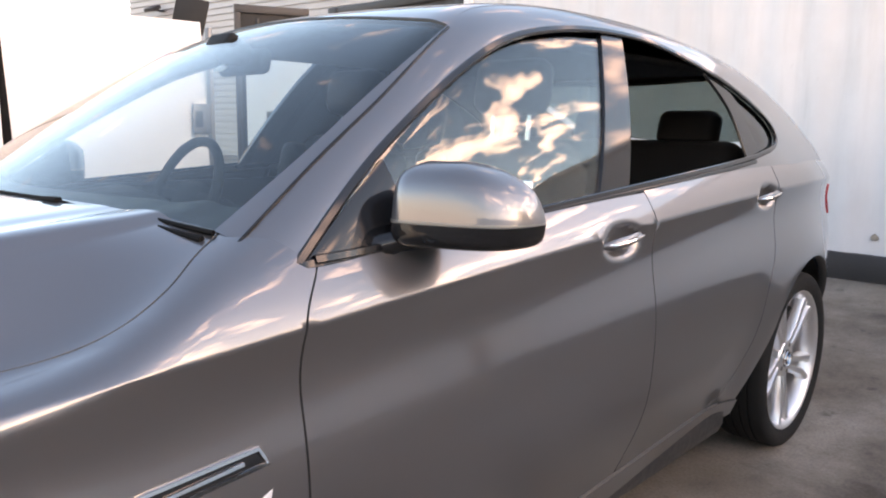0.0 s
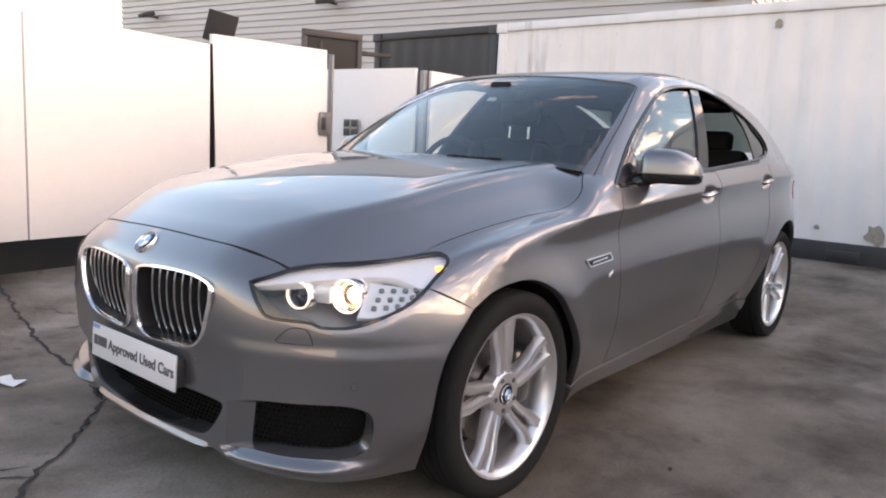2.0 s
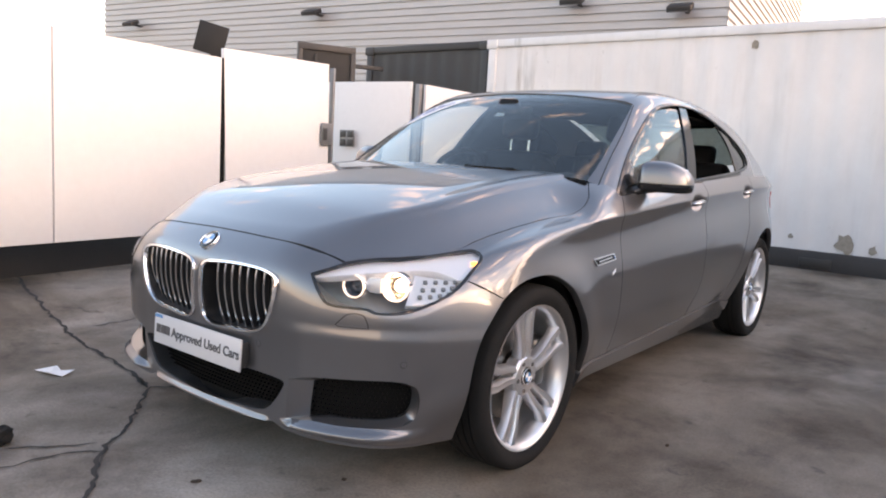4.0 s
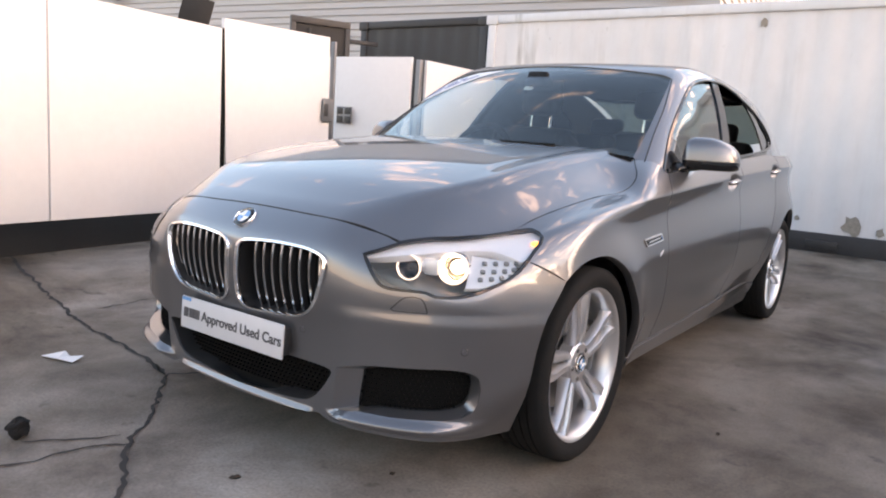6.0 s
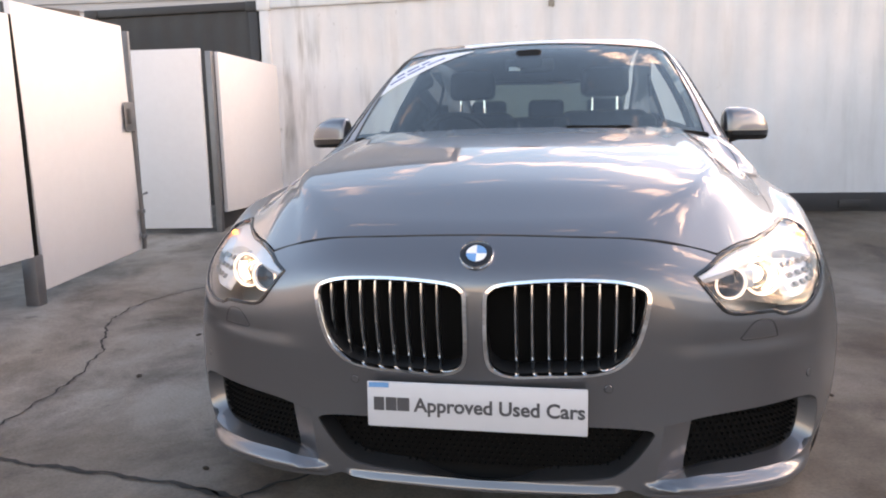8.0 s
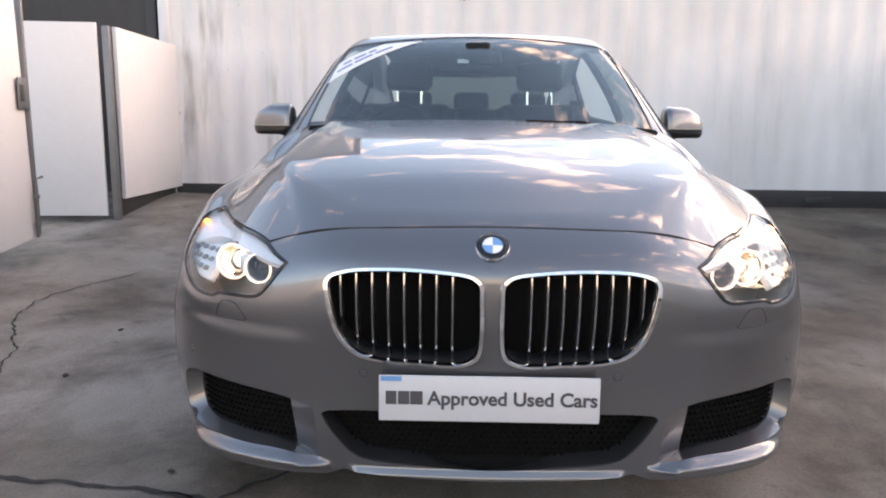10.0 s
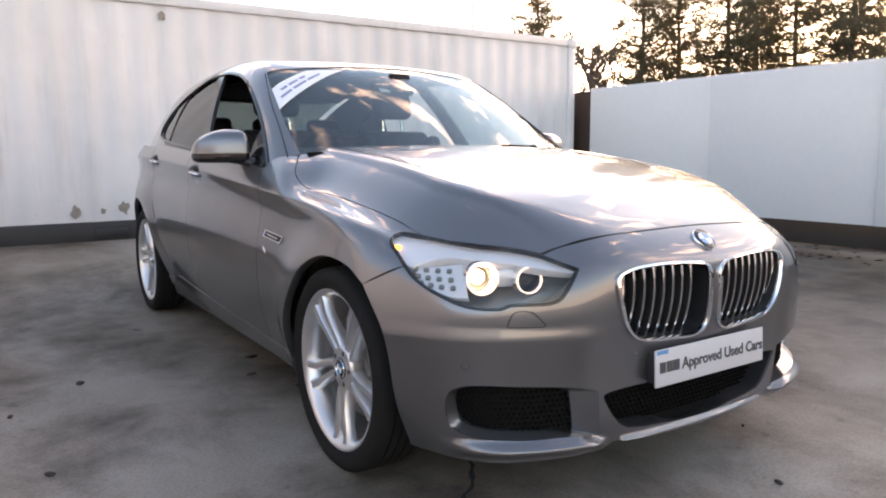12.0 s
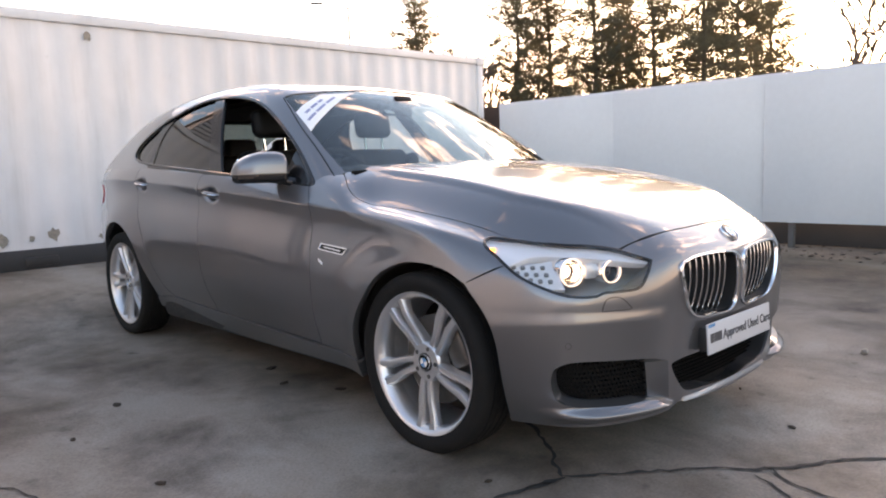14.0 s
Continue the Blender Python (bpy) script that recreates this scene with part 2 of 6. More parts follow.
def weathered_white():
    """Old white container paint: runs of grime down the ribs, heavier at the far end, chalky patches."""
    m = mat("white container paint", (0.66, 0.66, 0.67), 0.5, bump=0.06, bump_scale=30)
    n, l = m.node_tree.nodes, m.node_tree.links
    b = n["Principled BSDF"]
    co = n.new("ShaderNodeTexCoord")

    def tex(scale, detail, stretch):
        t, mp = n.new("ShaderNodeTexNoise"), n.new("ShaderNodeMapping")
        t.inputs["Scale"].default_value, t.inputs["Detail"].default_value, t.inputs["Roughness"].default_value = scale, detail, 0.6
        mp.inputs["Scale"].default_value = stretch
        l.new(co.outputs["Object"], mp.inputs["Vector"]); l.new(mp.outputs[0], t.inputs["Vector"])
        return t.outputs["Fac"]

    def span(src, a, b_, c, d):
        r = n.new("ShaderNodeMapRange")
        for k, v in enumerate((a, b_, c, d)):
            r.inputs[k + 1].default_value = v
        l.new(src, r.inputs[0])
        return r.outputs[0]

    def two(op, a, c):
        q = n.new("ShaderNodeMath"); q.operation = op
        for k, v in enumerate((a, c)):
            if isinstance(v, (int, float)):
                q.inputs[k].default_value = v
            else:
                l.new(v, q.inputs[k])
        return q.outputs[0]

    x = n.new("ShaderNodeSeparateXYZ")
    l.new(co.outputs["Object"], x.inputs[0])
    end = span(x.outputs["X"], 0.4, 2.4, 1.0, 0.22)
    runs = two("MULTIPLY", span(tex(7.0, 6, (1, 1, 0.10)), 0.50, 0.72, 0.0, 1.0), span(tex(1.3, 4, (1, 1, 0.5)), 0.38, 0.62, 0.15, 1.0))
    spots = span(tex(14.0, 5, (1, 1, 0.6)), 0.66, 0.74, 0.0, 0.5)
    dirt = two("MAXIMUM", two("MULTIPLY", runs, end), two("MULTIPLY", spots, end))
    chalk = span(tex(1.1, 5, (1, 1, 0.7)), 0.3, 0.7, 0.0, 1.0)
    tone, out = n.new("ShaderNodeMix"), n.new("ShaderNodeMix")
    for q in (tone, out):
        q.data_type = "RGBA"
    tone.inputs[6].default_value, tone.inputs[7].default_value = (0.60, 0.596, 0.598, 1), (0.72, 0.718, 0.725, 1)
    l.new(chalk, tone.inputs[0])
    l.new(dirt, out.inputs[0]); l.new(tone.outputs[2], out.inputs[6]); out.inputs[7].default_value = (0.24, 0.23, 0.21, 1)
    l.new(out.outputs[2], b.inputs["Base Color"])
    return m


CONTAINER = weathered_white()
GROUND = concrete()
CRACK = mat("dirt in cracks", (0.035, 0.032, 0.03), 0.95, vary=0.3, scale=20)
BARK = mat("pine bark", (0.10, 0.075, 0.06), 0.9, vary=0.3, scale=6)
NEEDLES = mat("pine needles", (0.11, 0.115, 0.085), 0.8, vary=0.4, scale=3)
HOUSING = mat("lamp reflector", (0.78, 0.78, 0.77), 0.3, 0.35)
BLUE = mat("blue enamel", (0.08, 0.32, 0.58), 0.2, coat=1)
INK = mat("dark grey lettering", (0.06, 0.06, 0.065), 0.5)
INK_BLUE = mat("blue grey print", (0.22, 0.26, 0.42), 0.5)
PLATE = mat("white reflective plate", (0.56, 0.56, 0.57), 0.35, vary=0.03, scale=30)
SILVER = mat("satin silver trim", (0.82, 0.82, 0.83), 0.35, 0.3)
MIRROR = mat("mirror glass", (0.9, 0.9, 0.9), 0.01, 1.0)
MESH = mat("black grille mesh", (0.006, 0.006, 0.006), 0.7, spec=0.1)
SMOKED = mat("smoked lamp bezel", (0.22, 0.212, 0.195), 0.35, 0.4)
LITTER = mat("dead leaves", (0.05, 0.033, 0.023), 0.9, vary=0.4, scale=40)
BOARD = mat("dark weathered board", (0.011, 0.011, 0.0115), 0.7, vary=0.3, scale=5)
n_, l_ = NEEDLES.node_tree.nodes, NEEDLES.node_tree.links
leafy, thin = n_.new("ShaderNodeMixShader"), n_.new("ShaderNodeBsdfTranslucent")
thin.inputs[0].default_value, leafy.inputs[0].default_value = (0.22, 0.17, 0.09, 1), 0.45
l_.new(n_["Principled BSDF"].outputs[0], leafy.inputs[1]); l_.new(thin.outputs[0], leafy.inputs[2])
l_.new(leafy.outputs[0], n_["Material Output"].inputs["Surface"])
TWIGS = mat("bare twigs", (0.16, 0.12, 0.10), 0.9, vary=0.2, scale=2)
RUST_BROWN = mat("dark rusty sheet", (0.05, 0.028, 0.022), 0.8, vary=0.3, scale=6)
RUST = mat("bare rusty patch", (0.30, 0.26, 0.22), 0.8, vary=0.35, scale=30)


# ---- car body: one smooth form, from which every panel is cut ----
def spl(*pts):
    """A natural cubic through (u, v) pairs; straight beyond its ends."""
    u = np.array([p[0] for p in pts], float)
    v = np.array([p[1] for p in pts], float)
    n, h = len(u), np.diff(u)
    a, b = np.eye(n), np.zeros(n)
    for i in range(1, n - 1):
        a[i, i - 1:i + 2] = h[i - 1], 2 * (h[i - 1] + h[i]), h[i]
        b[i] = 6 * ((v[i + 1] - v[i]) / h[i] - (v[i] - v[i - 1]) / h[i - 1])
    m = np.linalg.solve(a, b)

    def at(q):
        q = np.asarray(q, float)
        c = np.clip(q, u[0], u[-1])
        i = np.clip(np.searchsorted(u, c) - 1, 0, n - 2)
        d, e = c - u[i], u[i + 1] - c
        f = (m[i] * e ** 3 + m[i + 1] * d ** 3) / (6 * h[i]) + (v[i] / h[i] - m[i] * h[i] / 6) * e + (v[i + 1] / h[i] - m[i + 1] * h[i] / 6) * d
        s0 = (v[1] - v[0]) / h[0] - h[0] * (2 * m[0] + m[1]) / 6
        s1 = (v[-1] - v[-2]) / h[-1] + h[-1] * (2 * m[-1] + m[-2]) / 6
        return f + np.where(q < u[0], (q - u[0]) * s0, 0) + np.where(q > u[-1], (q - u[-1]) * s1, 0)
    return at


def smax(a, b, r):
    h = np.clip(r - np.abs(a - b), 0, None) / r
    return np.maximum(a, b) + h * h * r / 4


def ease(q):
    q = np.clip(q, 0, 1)
    return q * q * (3 - 2 * q)


CREASE_Z = spl((-0.7, 0.79), (-0.27, 0.825), (0.0, 0.855), (0.8, 0.925), (1.64, 0.985), (2.63, 1.035), (3.4, 1.05), (4.1, 1.0))
CREASE_X = spl((-0.8, 0.84), (-0.4, 0.905), (0.0, 0.914), (0.8, 0.914), (1.64, 0.922), (2.63, 0.912), (3.1, 0.905), (3.6, 0.817), (4.1, 0.665))
FLANK = spl((0.0, 0.0), (0.07, -0.010), (0.2, 0.010), (0.35, 0.021), (0.48, 0.012), (0.60, -0.02), (0.72, -0.06))
NOSE_Y = spl((0.10, -0.74), (0.2, -0.755), (0.3, -0.765), (0.42, -0.772), (0.52, -0.785), (0.62, -0.795), (0.70, -0.792), (0.78, -0.765), (0.84, -0.70))
NOSE_X = spl((0.0, 0.0), (0.2, 0.007), (0.4, 0.027), (0.5, 0.047), (0.6, 0.082), (0.7, 0.135), (0.8, 0.215), (0.9, 0.35), (1.0, 0.56))
NOSE_K = spl((0.2, 0.85), (0.4, 0.92), (0.6, 1.05), (0.72, 1.2), (0.8, 1.4), (0.9, 1.5))
BONNET = spl((-0.80, 0.75), (-0.72, 0.81), (-0.6, 0.866), (-0.45, 0.922), (-0.3, 0.963), (0.0, 1.022), (0.3, 1.062), (0.6, 1.09), (0.9, 1.11))
ROLL = spl((-0.8, 0.19), (-0.62, 0.178), (-0.35, 0.130), (0.0, 0.11), (0.3, 0.112), (0.47, 0.098), (0.65, 0.034), (0.85, 0.03))
ROOF = spl((0.2, 0.90), (0.47, 1.062), (0.8, 1.265), (1.05, 1.41), (1.25, 1.50), (1.5, 1.552), (1.8, 1.578), (2.1, 1.584), (2.6, 1.56), (3.0, 1.503), (3.4, 1.405), (3.8, 1.265), (4.1, 1.14), (4.25, 1.07))
GREEN_X = spl((0.4, 0.85), (0.8, 0.855), (1.6, 0.865), (2.6, 0.85), (3.0, 0.825), (3.5, 0.755), (4.0, 0.68))
DENTS = ((1.68, 0.962, 0.080, 0.037), (2.635, 1.017, 0.074, 0.035))


def side_x(y, z):
    d = z - CREASE_Z(y)
    over = np.clip(d, 0, None)
    w = CREASE_X(y) - 0.45 * over - 2.0 * over ** 2 + np.where(d < 0, FLANK(-d), 0)
    for yw, zw, r0 in ((0.02, 0.345, 0.375), (3.05, 0.365, 0.40)):
        r = np.hypot(y - yw, z - zw)
        w = w + (0.031 if yw < 1 else 0.022) * np.exp(-((r - r0) / 0.12) ** 2)
    w = w - 0.052 * ease((0.54 - z) / 0.38) * ease((-0.08 - y) / 0.22)       # the bumper's ends draw in below
    for yh, zh, a, b in DENTS:       # bowls behind the door handles
        w = w - 0.027 * np.exp(-(((y - yh) / a) ** 2 + ((z - zh) / b) ** 2) ** 2.2)
    return w


def body(x, y, z):
    """Below zero inside the lower body."""
    x = np.abs(x)
    side = x - side_x(y, z)
    zn = z + 0.05 * ease((x - 0.33) / 0.25) * ease((z - 0.5) / 0.2)
    edge = 0.232 + 0.026 * ease((x - 0.40) / 0.11)
    blade = 0.034 * ease((edge - z) / 0.032) * ease((z - 0.196) / 0.024) * ease((x - 0.385) / 0.05) * ease((0.875 - x) / 0.06)
    ledge = 0.008 * ease((0.585 - z) / 0.05) * ease((x - 0.40) / 0.12) + blade + 0.014 * ease((0.222 - z) / 0.025) * ease((0.36 - x) / 0.03)
    nose = NOSE_Y(zn) + NOSE_K(z) * NOSE_X(x) - y - ledge
    start = 0.46 + 0.14 * ease((y + 0.66) / 0.5)
    rib = start + 0.045
    top = BONNET(y - 0.06 * x ** 2) - 0.05 * x ** 2 - ROLL(y) * 1.06 * ease((x - start) / (0.84 - start)) + 0.010 * ease((rib + 0.016 - x) / 0.032) * ease((y + 0.72) / 0.3) - 0.004 * np.exp(-((x - rib + 0.085) / 0.03) ** 2) * ease((y + 0.3) / 0.4)
    top = z - (top + 0.5 * ease((y - 0.55) / 0.7) ** 2 + 2.0 * np.clip(y - 1.0, 0, None))
    tail = y - (4.17 - 0.25 * x ** 2 - 0.5 * np.clip(z - 0.75, 0, None) ** 2)
    return smax(smax(smax(side, nose, 0.09), top, 0.05), tail, 0.2)


def green(x, y, z):
    """Below zero inside the greenhouse."""
    x = np.abs(x)
    up = z - 1.03
    bow = 0.13 * ease((y - 1.0) / 0.5)         # the doors' glass stands steeper at the belt and curves in above
    side = (x - (GREEN_X(y) - (0.37 - bow) * up - (0.12 + 2.13 * bow) * up ** 2)) * 0.93
    front = 1 - ease((y - 1.2) / 0.9)
    top = (z - (ROOF(y - 0.33 * front * x ** 2 - 0.05 * x ** 2) - (0.04 - 0.02 * front) * x ** 2)) * (0.86 + 0.14 * (1 - front))
    return smax(side, top, 0.09)


def normals(form, p):
    e = 0.0015
    g = np.empty_like(p)
    for k in range(3):
        s = np.zeros(3)
        s[k] = e
        g[:, k] = form(*(p + s).T) - form(*(p - s).T)
    return g / np.linalg.norm(g, axis=1)[:, None]


def meet(form, start, way, far):
    """Where rays from inside the form leave it."""
    lo, hi = np.zeros(len(start)), np.full(len(start), float(far))
    for _ in range(34):
        mid = (lo + hi) / 2
        out = form(*(start + mid[:, None] * way).T) > 0
        hi, lo = np.where(out, mid, hi), np.where(out, lo, mid)
    return start + lo[:, None] * way


# ---- helpers for meshes ----
def link_mesh(name, verts, faces, material, parent=None, label="", smooth=False):
    me = bpy.data.meshes.new(name)
    me.from_pydata([tuple(v) for v in verts], [], [tuple(f) for f in faces])
    me.materials.append(material)
    if smooth:
        me.shade_smooth()
    ob = new(name, me)
    if parent is not None:
        ob.parent = parent
    if label:
        tagged(ob, label)
    return ob


def part(name, bm, material, parent=None, label="", smooth=True):
    me = bpy.data.meshes.new(name)
    bmesh.ops.recalc_face_normals(bm, faces=bm.faces)
    bm.to_mesh(me)
    bm.free()
    me.materials.append(material)
    ob = new(name, me)
    if smooth:
        for p in me.polygons:
            p.use_smooth = True
        me.set_sharp_from_angle(angle=radians(38))
    if parent is not None:
        ob.parent = parent
    if label:
        tagged(ob, label)
    return ob


def box_bm(size, m=None, bevel=0.0, bm=None, segments=2):
    own = bmesh.new()
    bmesh.ops.create_cube(own, size=1, matrix=Matrix.Diagonal((*size, 1)))
    if bevel:
        bmesh.ops.bevel(own, geom=own.edges[:], offset=bevel, segments=segments, affect="EDGES", profile=0.5)
    if m is not None:
        own.transform(m)
    if bm is None:
        return own
    tmp = bpy.data.meshes.new("tmp")
    own.to_mesh(tmp)
    own.free()
    bm.from_mesh(tmp)
    bpy.data.meshes.remove(tmp)
    return bm


def tube_bm(path, radius, sides=10, bm=None, cap=True):
    """A round tube along points; radius a number or one for each point."""
    bm = bm or bmesh.new()
    path = [Vector(p) for p in path]
    rs = radius if isinstance(radius, (list, tuple)) else [radius] * len(path)
    rings, side = [], None
    for i, p in enumerate(path):
        d = (path[min(i + 1, len(path) - 1)] - path[max(i - 1, 0)]).normalized()
        if side is None:
            side = d.orthogonal().normalized()
        side = (side - d * side.dot(d)).normalized()
        up = d.cross(side)
        rings.append([bm.verts.new(p + rs[i] * (math.cos(2 * math.pi * k / sides) * side + math.sin(2 * math.pi * k / sides) * up)) for k in range(sides)])
    for a, b in zip(rings, rings[1:]):
        for k in range(sides):
            bm.faces.new((a[k], a[(k + 1) % sides], b[(k + 1) % sides], b[k]))
    if cap:
        bm.faces.new(rings[0][::-1])
        bm.faces.new(rings[-1])
    return bm


def lathe_bm(profile, sides=48, bm=None, closed=False):
    """Turns (radius, along-x) pairs about the x axis."""
    bm = bm or bmesh.new()
    rings = [[bm.verts.new((x, r * math.cos(2 * math.pi * k / sides), r * math.sin(2 * math.pi * k / sides))) for k in range(sides)] for r, x in profile]
    pairs = list(zip(rings, rings[1:])) + ([(rings[-1], rings[0])] if closed else [])
    for a, b in pairs:
        for k in range(sides):
            bm.faces.new((a[k], a[(k + 1) % sides], b[(k + 1) % sides], b[k]))
    return bm


def thing(name, label, category, m=None, kind="", group=""):
    ob = tagged(new(name), label, category, group, kind)
    if m is not None:
        ob.matrix_basis = m
    return ob


# ---- ground ----
def ground_z(x, y):
    return 0.20 * ease((y - 2.9) / 3.0) + 0.09 * ease((-x - 1.6) / 1.6)


def make_ground():
    def axis(lo, hi):
        a = list(np.arange(lo, hi + 0.01, 0.25))
        far = [3, 8, 20, 60, 200, 700]
        return [lo - f for f in far[::-1]] + a + [hi + f for f in far]
    xs, ys = axis(-7, 9), axis(-9, 9)
    verts = [(x, y, float(ground_z(x, y))) for y in ys for x in xs]
    w = len(xs)
    faces = [(j * w + i, j * w + i + 1, (j + 1) * w + i + 1, (j + 1) * w + i) for j in range(len(ys) - 1) for i in range(w - 1)]
    g = link_mesh("ground", verts, faces, GROUND, smooth=True)
    tagged(g, "stained and cracked grey concrete yard", "ground", kind="structure")


make_ground()


# ---- hoardings, containers, building ----
def hoarding(name, a, b, z0, z1, label, thick=0.04, material=PANEL, tilt=0.0):
    a, b = Vector((*a, 0)), Vector((*b, 0))
    d = b - a
    bm = box_bm((d.length - 0.012, thick, z1 - z0), None, 0.004)
    ob = part(name, bm, material, None, label)
    ob.matrix_basis = Matrix.Translation((a + b) / 2 + Vector((0, 0, (z0 + z1) / 2))) @ Matrix.Rotation(math.atan2(d.y, d.x), 4, "Z") @ Matrix.Rotation(radians(-tilt), 4, "Y")
    return tagged(ob, category="hoarding panel", kind="structure", group="white hoarding panels")


def corrugated(x0, x1, z0, z1, pitch=0.28, deep=0.013):
    """Trapezoid ribs along x, facing -y."""
    xs, ys, x = [], [], x0
    while x < x1 - 0.01:
        for du, v in ((0.0, 0), (0.10, 0), (0.14, deep), (0.24, deep)):
            xs.append(min(x + du * pitch / 0.28, x1)); ys.append(v)
        x += pitch
    xs.append(x1); ys.append(0)
    verts = [(x, y, z) for z in (z0, z1) for x, y in zip(xs, ys)]
    n = len(xs)
    return verts, [(i, i + 1, n + i + 1, n + i) for i in range(n - 1)]


def container(x0, x1, y, z0, z1, material, label, rail, rail_h):
    c = thing("shipping_container", label, "shipping container", pose(x0, y, z0))
    w, h = x1 - x0, z1 - z0
    v, f = corrugated(0.08, w - 0.08, rail_h, h - 0.10)
    link_mesh("corrugated_wall", [(a, b + 0.03, z) for a, b, z in v], f, material, c, smooth=True)
    part("top_rail", box_bm((w - 0.24, 0.12, 0.10), pose(w / 2, 0.06, h - 0.05), 0.012), material, c)
    part("bottom_rail", box_bm((w - 0.24, 0.14, rail_h), pose(w / 2, 0.07, rail_h / 2), 0.01), rail, c, "dark bottom rail")
    for x in (0.06, w - 0.06):
        part("corner_post", box_bm((0.12, 0.15, h - 0.02), pose(x, 0.075, h / 2), 0.015), material, c)
        for z in (0.06, h - 0.06):
            part("corner_casting", box_bm((0.17, 0.17, 0.12), pose(x, 0.07, z), 0.012), material if z > 1 else rail, c)
    part("roof", box_bm((w - 0.14, 2.2, 0.05), pose(w / 2, 1.24, h - 0.035), 0.01), material, c)
    part("end_wall", box_bm((0.05, 2.3, h - 0.1), pose(w - 0.03, 1.2, h / 2), 0.005), material, c)
    part("end_wall", box_bm((0.05, 2.3, h - 0.1), pose(0.03, 1.2, h / 2), 0.005), material, c)
    part("back_wall", box_bm((w, 0.05, h - 0.1), pose(w / 2, 2.38, h / 2), 0.005), material, c)
    return c


WHITE_BOX = container(-3.47, 5.75, 5.87, 0.16, 2.70, CONTAINER, "long white corrugated shipping container with a dark base", DARK_STEEL, 0.235)
container(-5.75, -3.50, 5.90, 0.16, 2.70, DARK_STEEL, "dark corrugated shipping container beside the white one", DARK_STEEL, 0.2)


def fence_left():
    p = lambda y: (-3.07 - (y - 1.444) * 0.1443, y)
    runs = [(p(-0.03), p(1.43)), (p(-0.95), p(-0.03)), ((-4.2, -1.45), p(-0.95)), ((-5.6, -2.1), (-4.2, -1.45)), ((-5.75, -4.2), (-5.6, -2.1)), ((-5.8, -6.3), (-5.75, -4.2)), ((-5.8, -8.4), (-5.8, -6.3))]
    for a, b in runs:
        hoarding("wall_panel", a, b, 0.395, 1.835, "plain white hoarding panel raised above the ground")
        x, y = b
        if y > 1.0 or y == p(-0.03)[1]:
            continue
        ob = part("fence_post", box_bm((0.06, 0.06, 1.75), pose(x - 0.16, y, 0.90), 0.006), GALV, None, "steel post behind the hoarding")
        tagged(ob, category="fence post", kind="structure")
    hoarding("gate_leaf", p(1.475), p(2.85), 0.195, 1.945, "white sheeted gate leaf with a steel latch", tilt=2.2)
    hoarding("gate_leaf", (-4.75, 4.10), (-3.36, 4.23), 0.22, 1.965, "white sheeted gate leaf standing open")
    hoarding("wall_panel", (-3.25, 4.32), (-3.29, 5.85), 0.37, 1.94, "plain white hoarding panel beside the container")
    # black strip in the slot by the gate, put in for its shade
    ob = part("fence_post", box_bm((0.05, 0.044, 1.46), pose(-3.081, 1.456, 1.11) @ pose(0, 0, 0, 0, 0, 8.2), 0.006), MESH, None, "black strip standing for the shaded gap between hoarding and gate")
    tagged(ob, category="fence post", kind="structure")
    ob = part("post_foot", box_bm((0.09, 0.09, 0.36), pose(-3.09, 1.456, 0.22) @ pose(0, 0, 0, 0, 0, 8.2), 0.008), GALV, None, "grey steel foot of the gate post")
    tagged(ob, category="post foot", kind="structure")
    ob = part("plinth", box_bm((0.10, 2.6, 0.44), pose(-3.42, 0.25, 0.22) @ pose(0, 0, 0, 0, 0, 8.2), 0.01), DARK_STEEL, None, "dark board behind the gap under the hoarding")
    tagged(ob, category="plinth", kind="structure")
    ob = part("gate_post", box_bm((0.062, 0.062, 1.94), pose(-3.295, 4.27, 0.97), 0.006), GALV, None, "grey steel gate post")
    tagged(ob, category="gate post", kind="structure")
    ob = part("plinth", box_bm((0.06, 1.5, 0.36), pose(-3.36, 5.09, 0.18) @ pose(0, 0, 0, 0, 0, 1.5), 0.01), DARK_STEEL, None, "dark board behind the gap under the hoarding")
    tagged(ob, category="plinth", kind="structure")


def fence_right():
    ys = [5.66, 3.6, 1.574, -0.47, -2.5, -4.55, -6.6, -8.6]
    for a, b in zip(ys, ys[1:]):
        hoarding("wall_panel", (5.88, a), (5.91, b), 0.29, 1.985, "plain white hoarding panel in shade")
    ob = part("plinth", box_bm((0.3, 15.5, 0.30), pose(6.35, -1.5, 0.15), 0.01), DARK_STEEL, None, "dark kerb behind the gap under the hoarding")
    tagged(ob, category="plinth", kind="structure")
    ob = part("infill_board", box_bm((0.04, 1.5, 1.80), pose(5.99, 6.36, 1.06), 0.006), RUST_BROWN, None, "dark rusty sheet closing the gap beside the container")
    tagged(ob, category="board", kind="structure")
    for y in ys[:-1]:
        ob = part("fence_post", box_bm((0.08, 0.06, 1.9), pose(5.97, y - 0.3, 0.95), 0.006), GALV, None, "steel post behind the hoarding")
        tagged(ob, category="fence post", kind="structure")


fence_left()
fence_right()


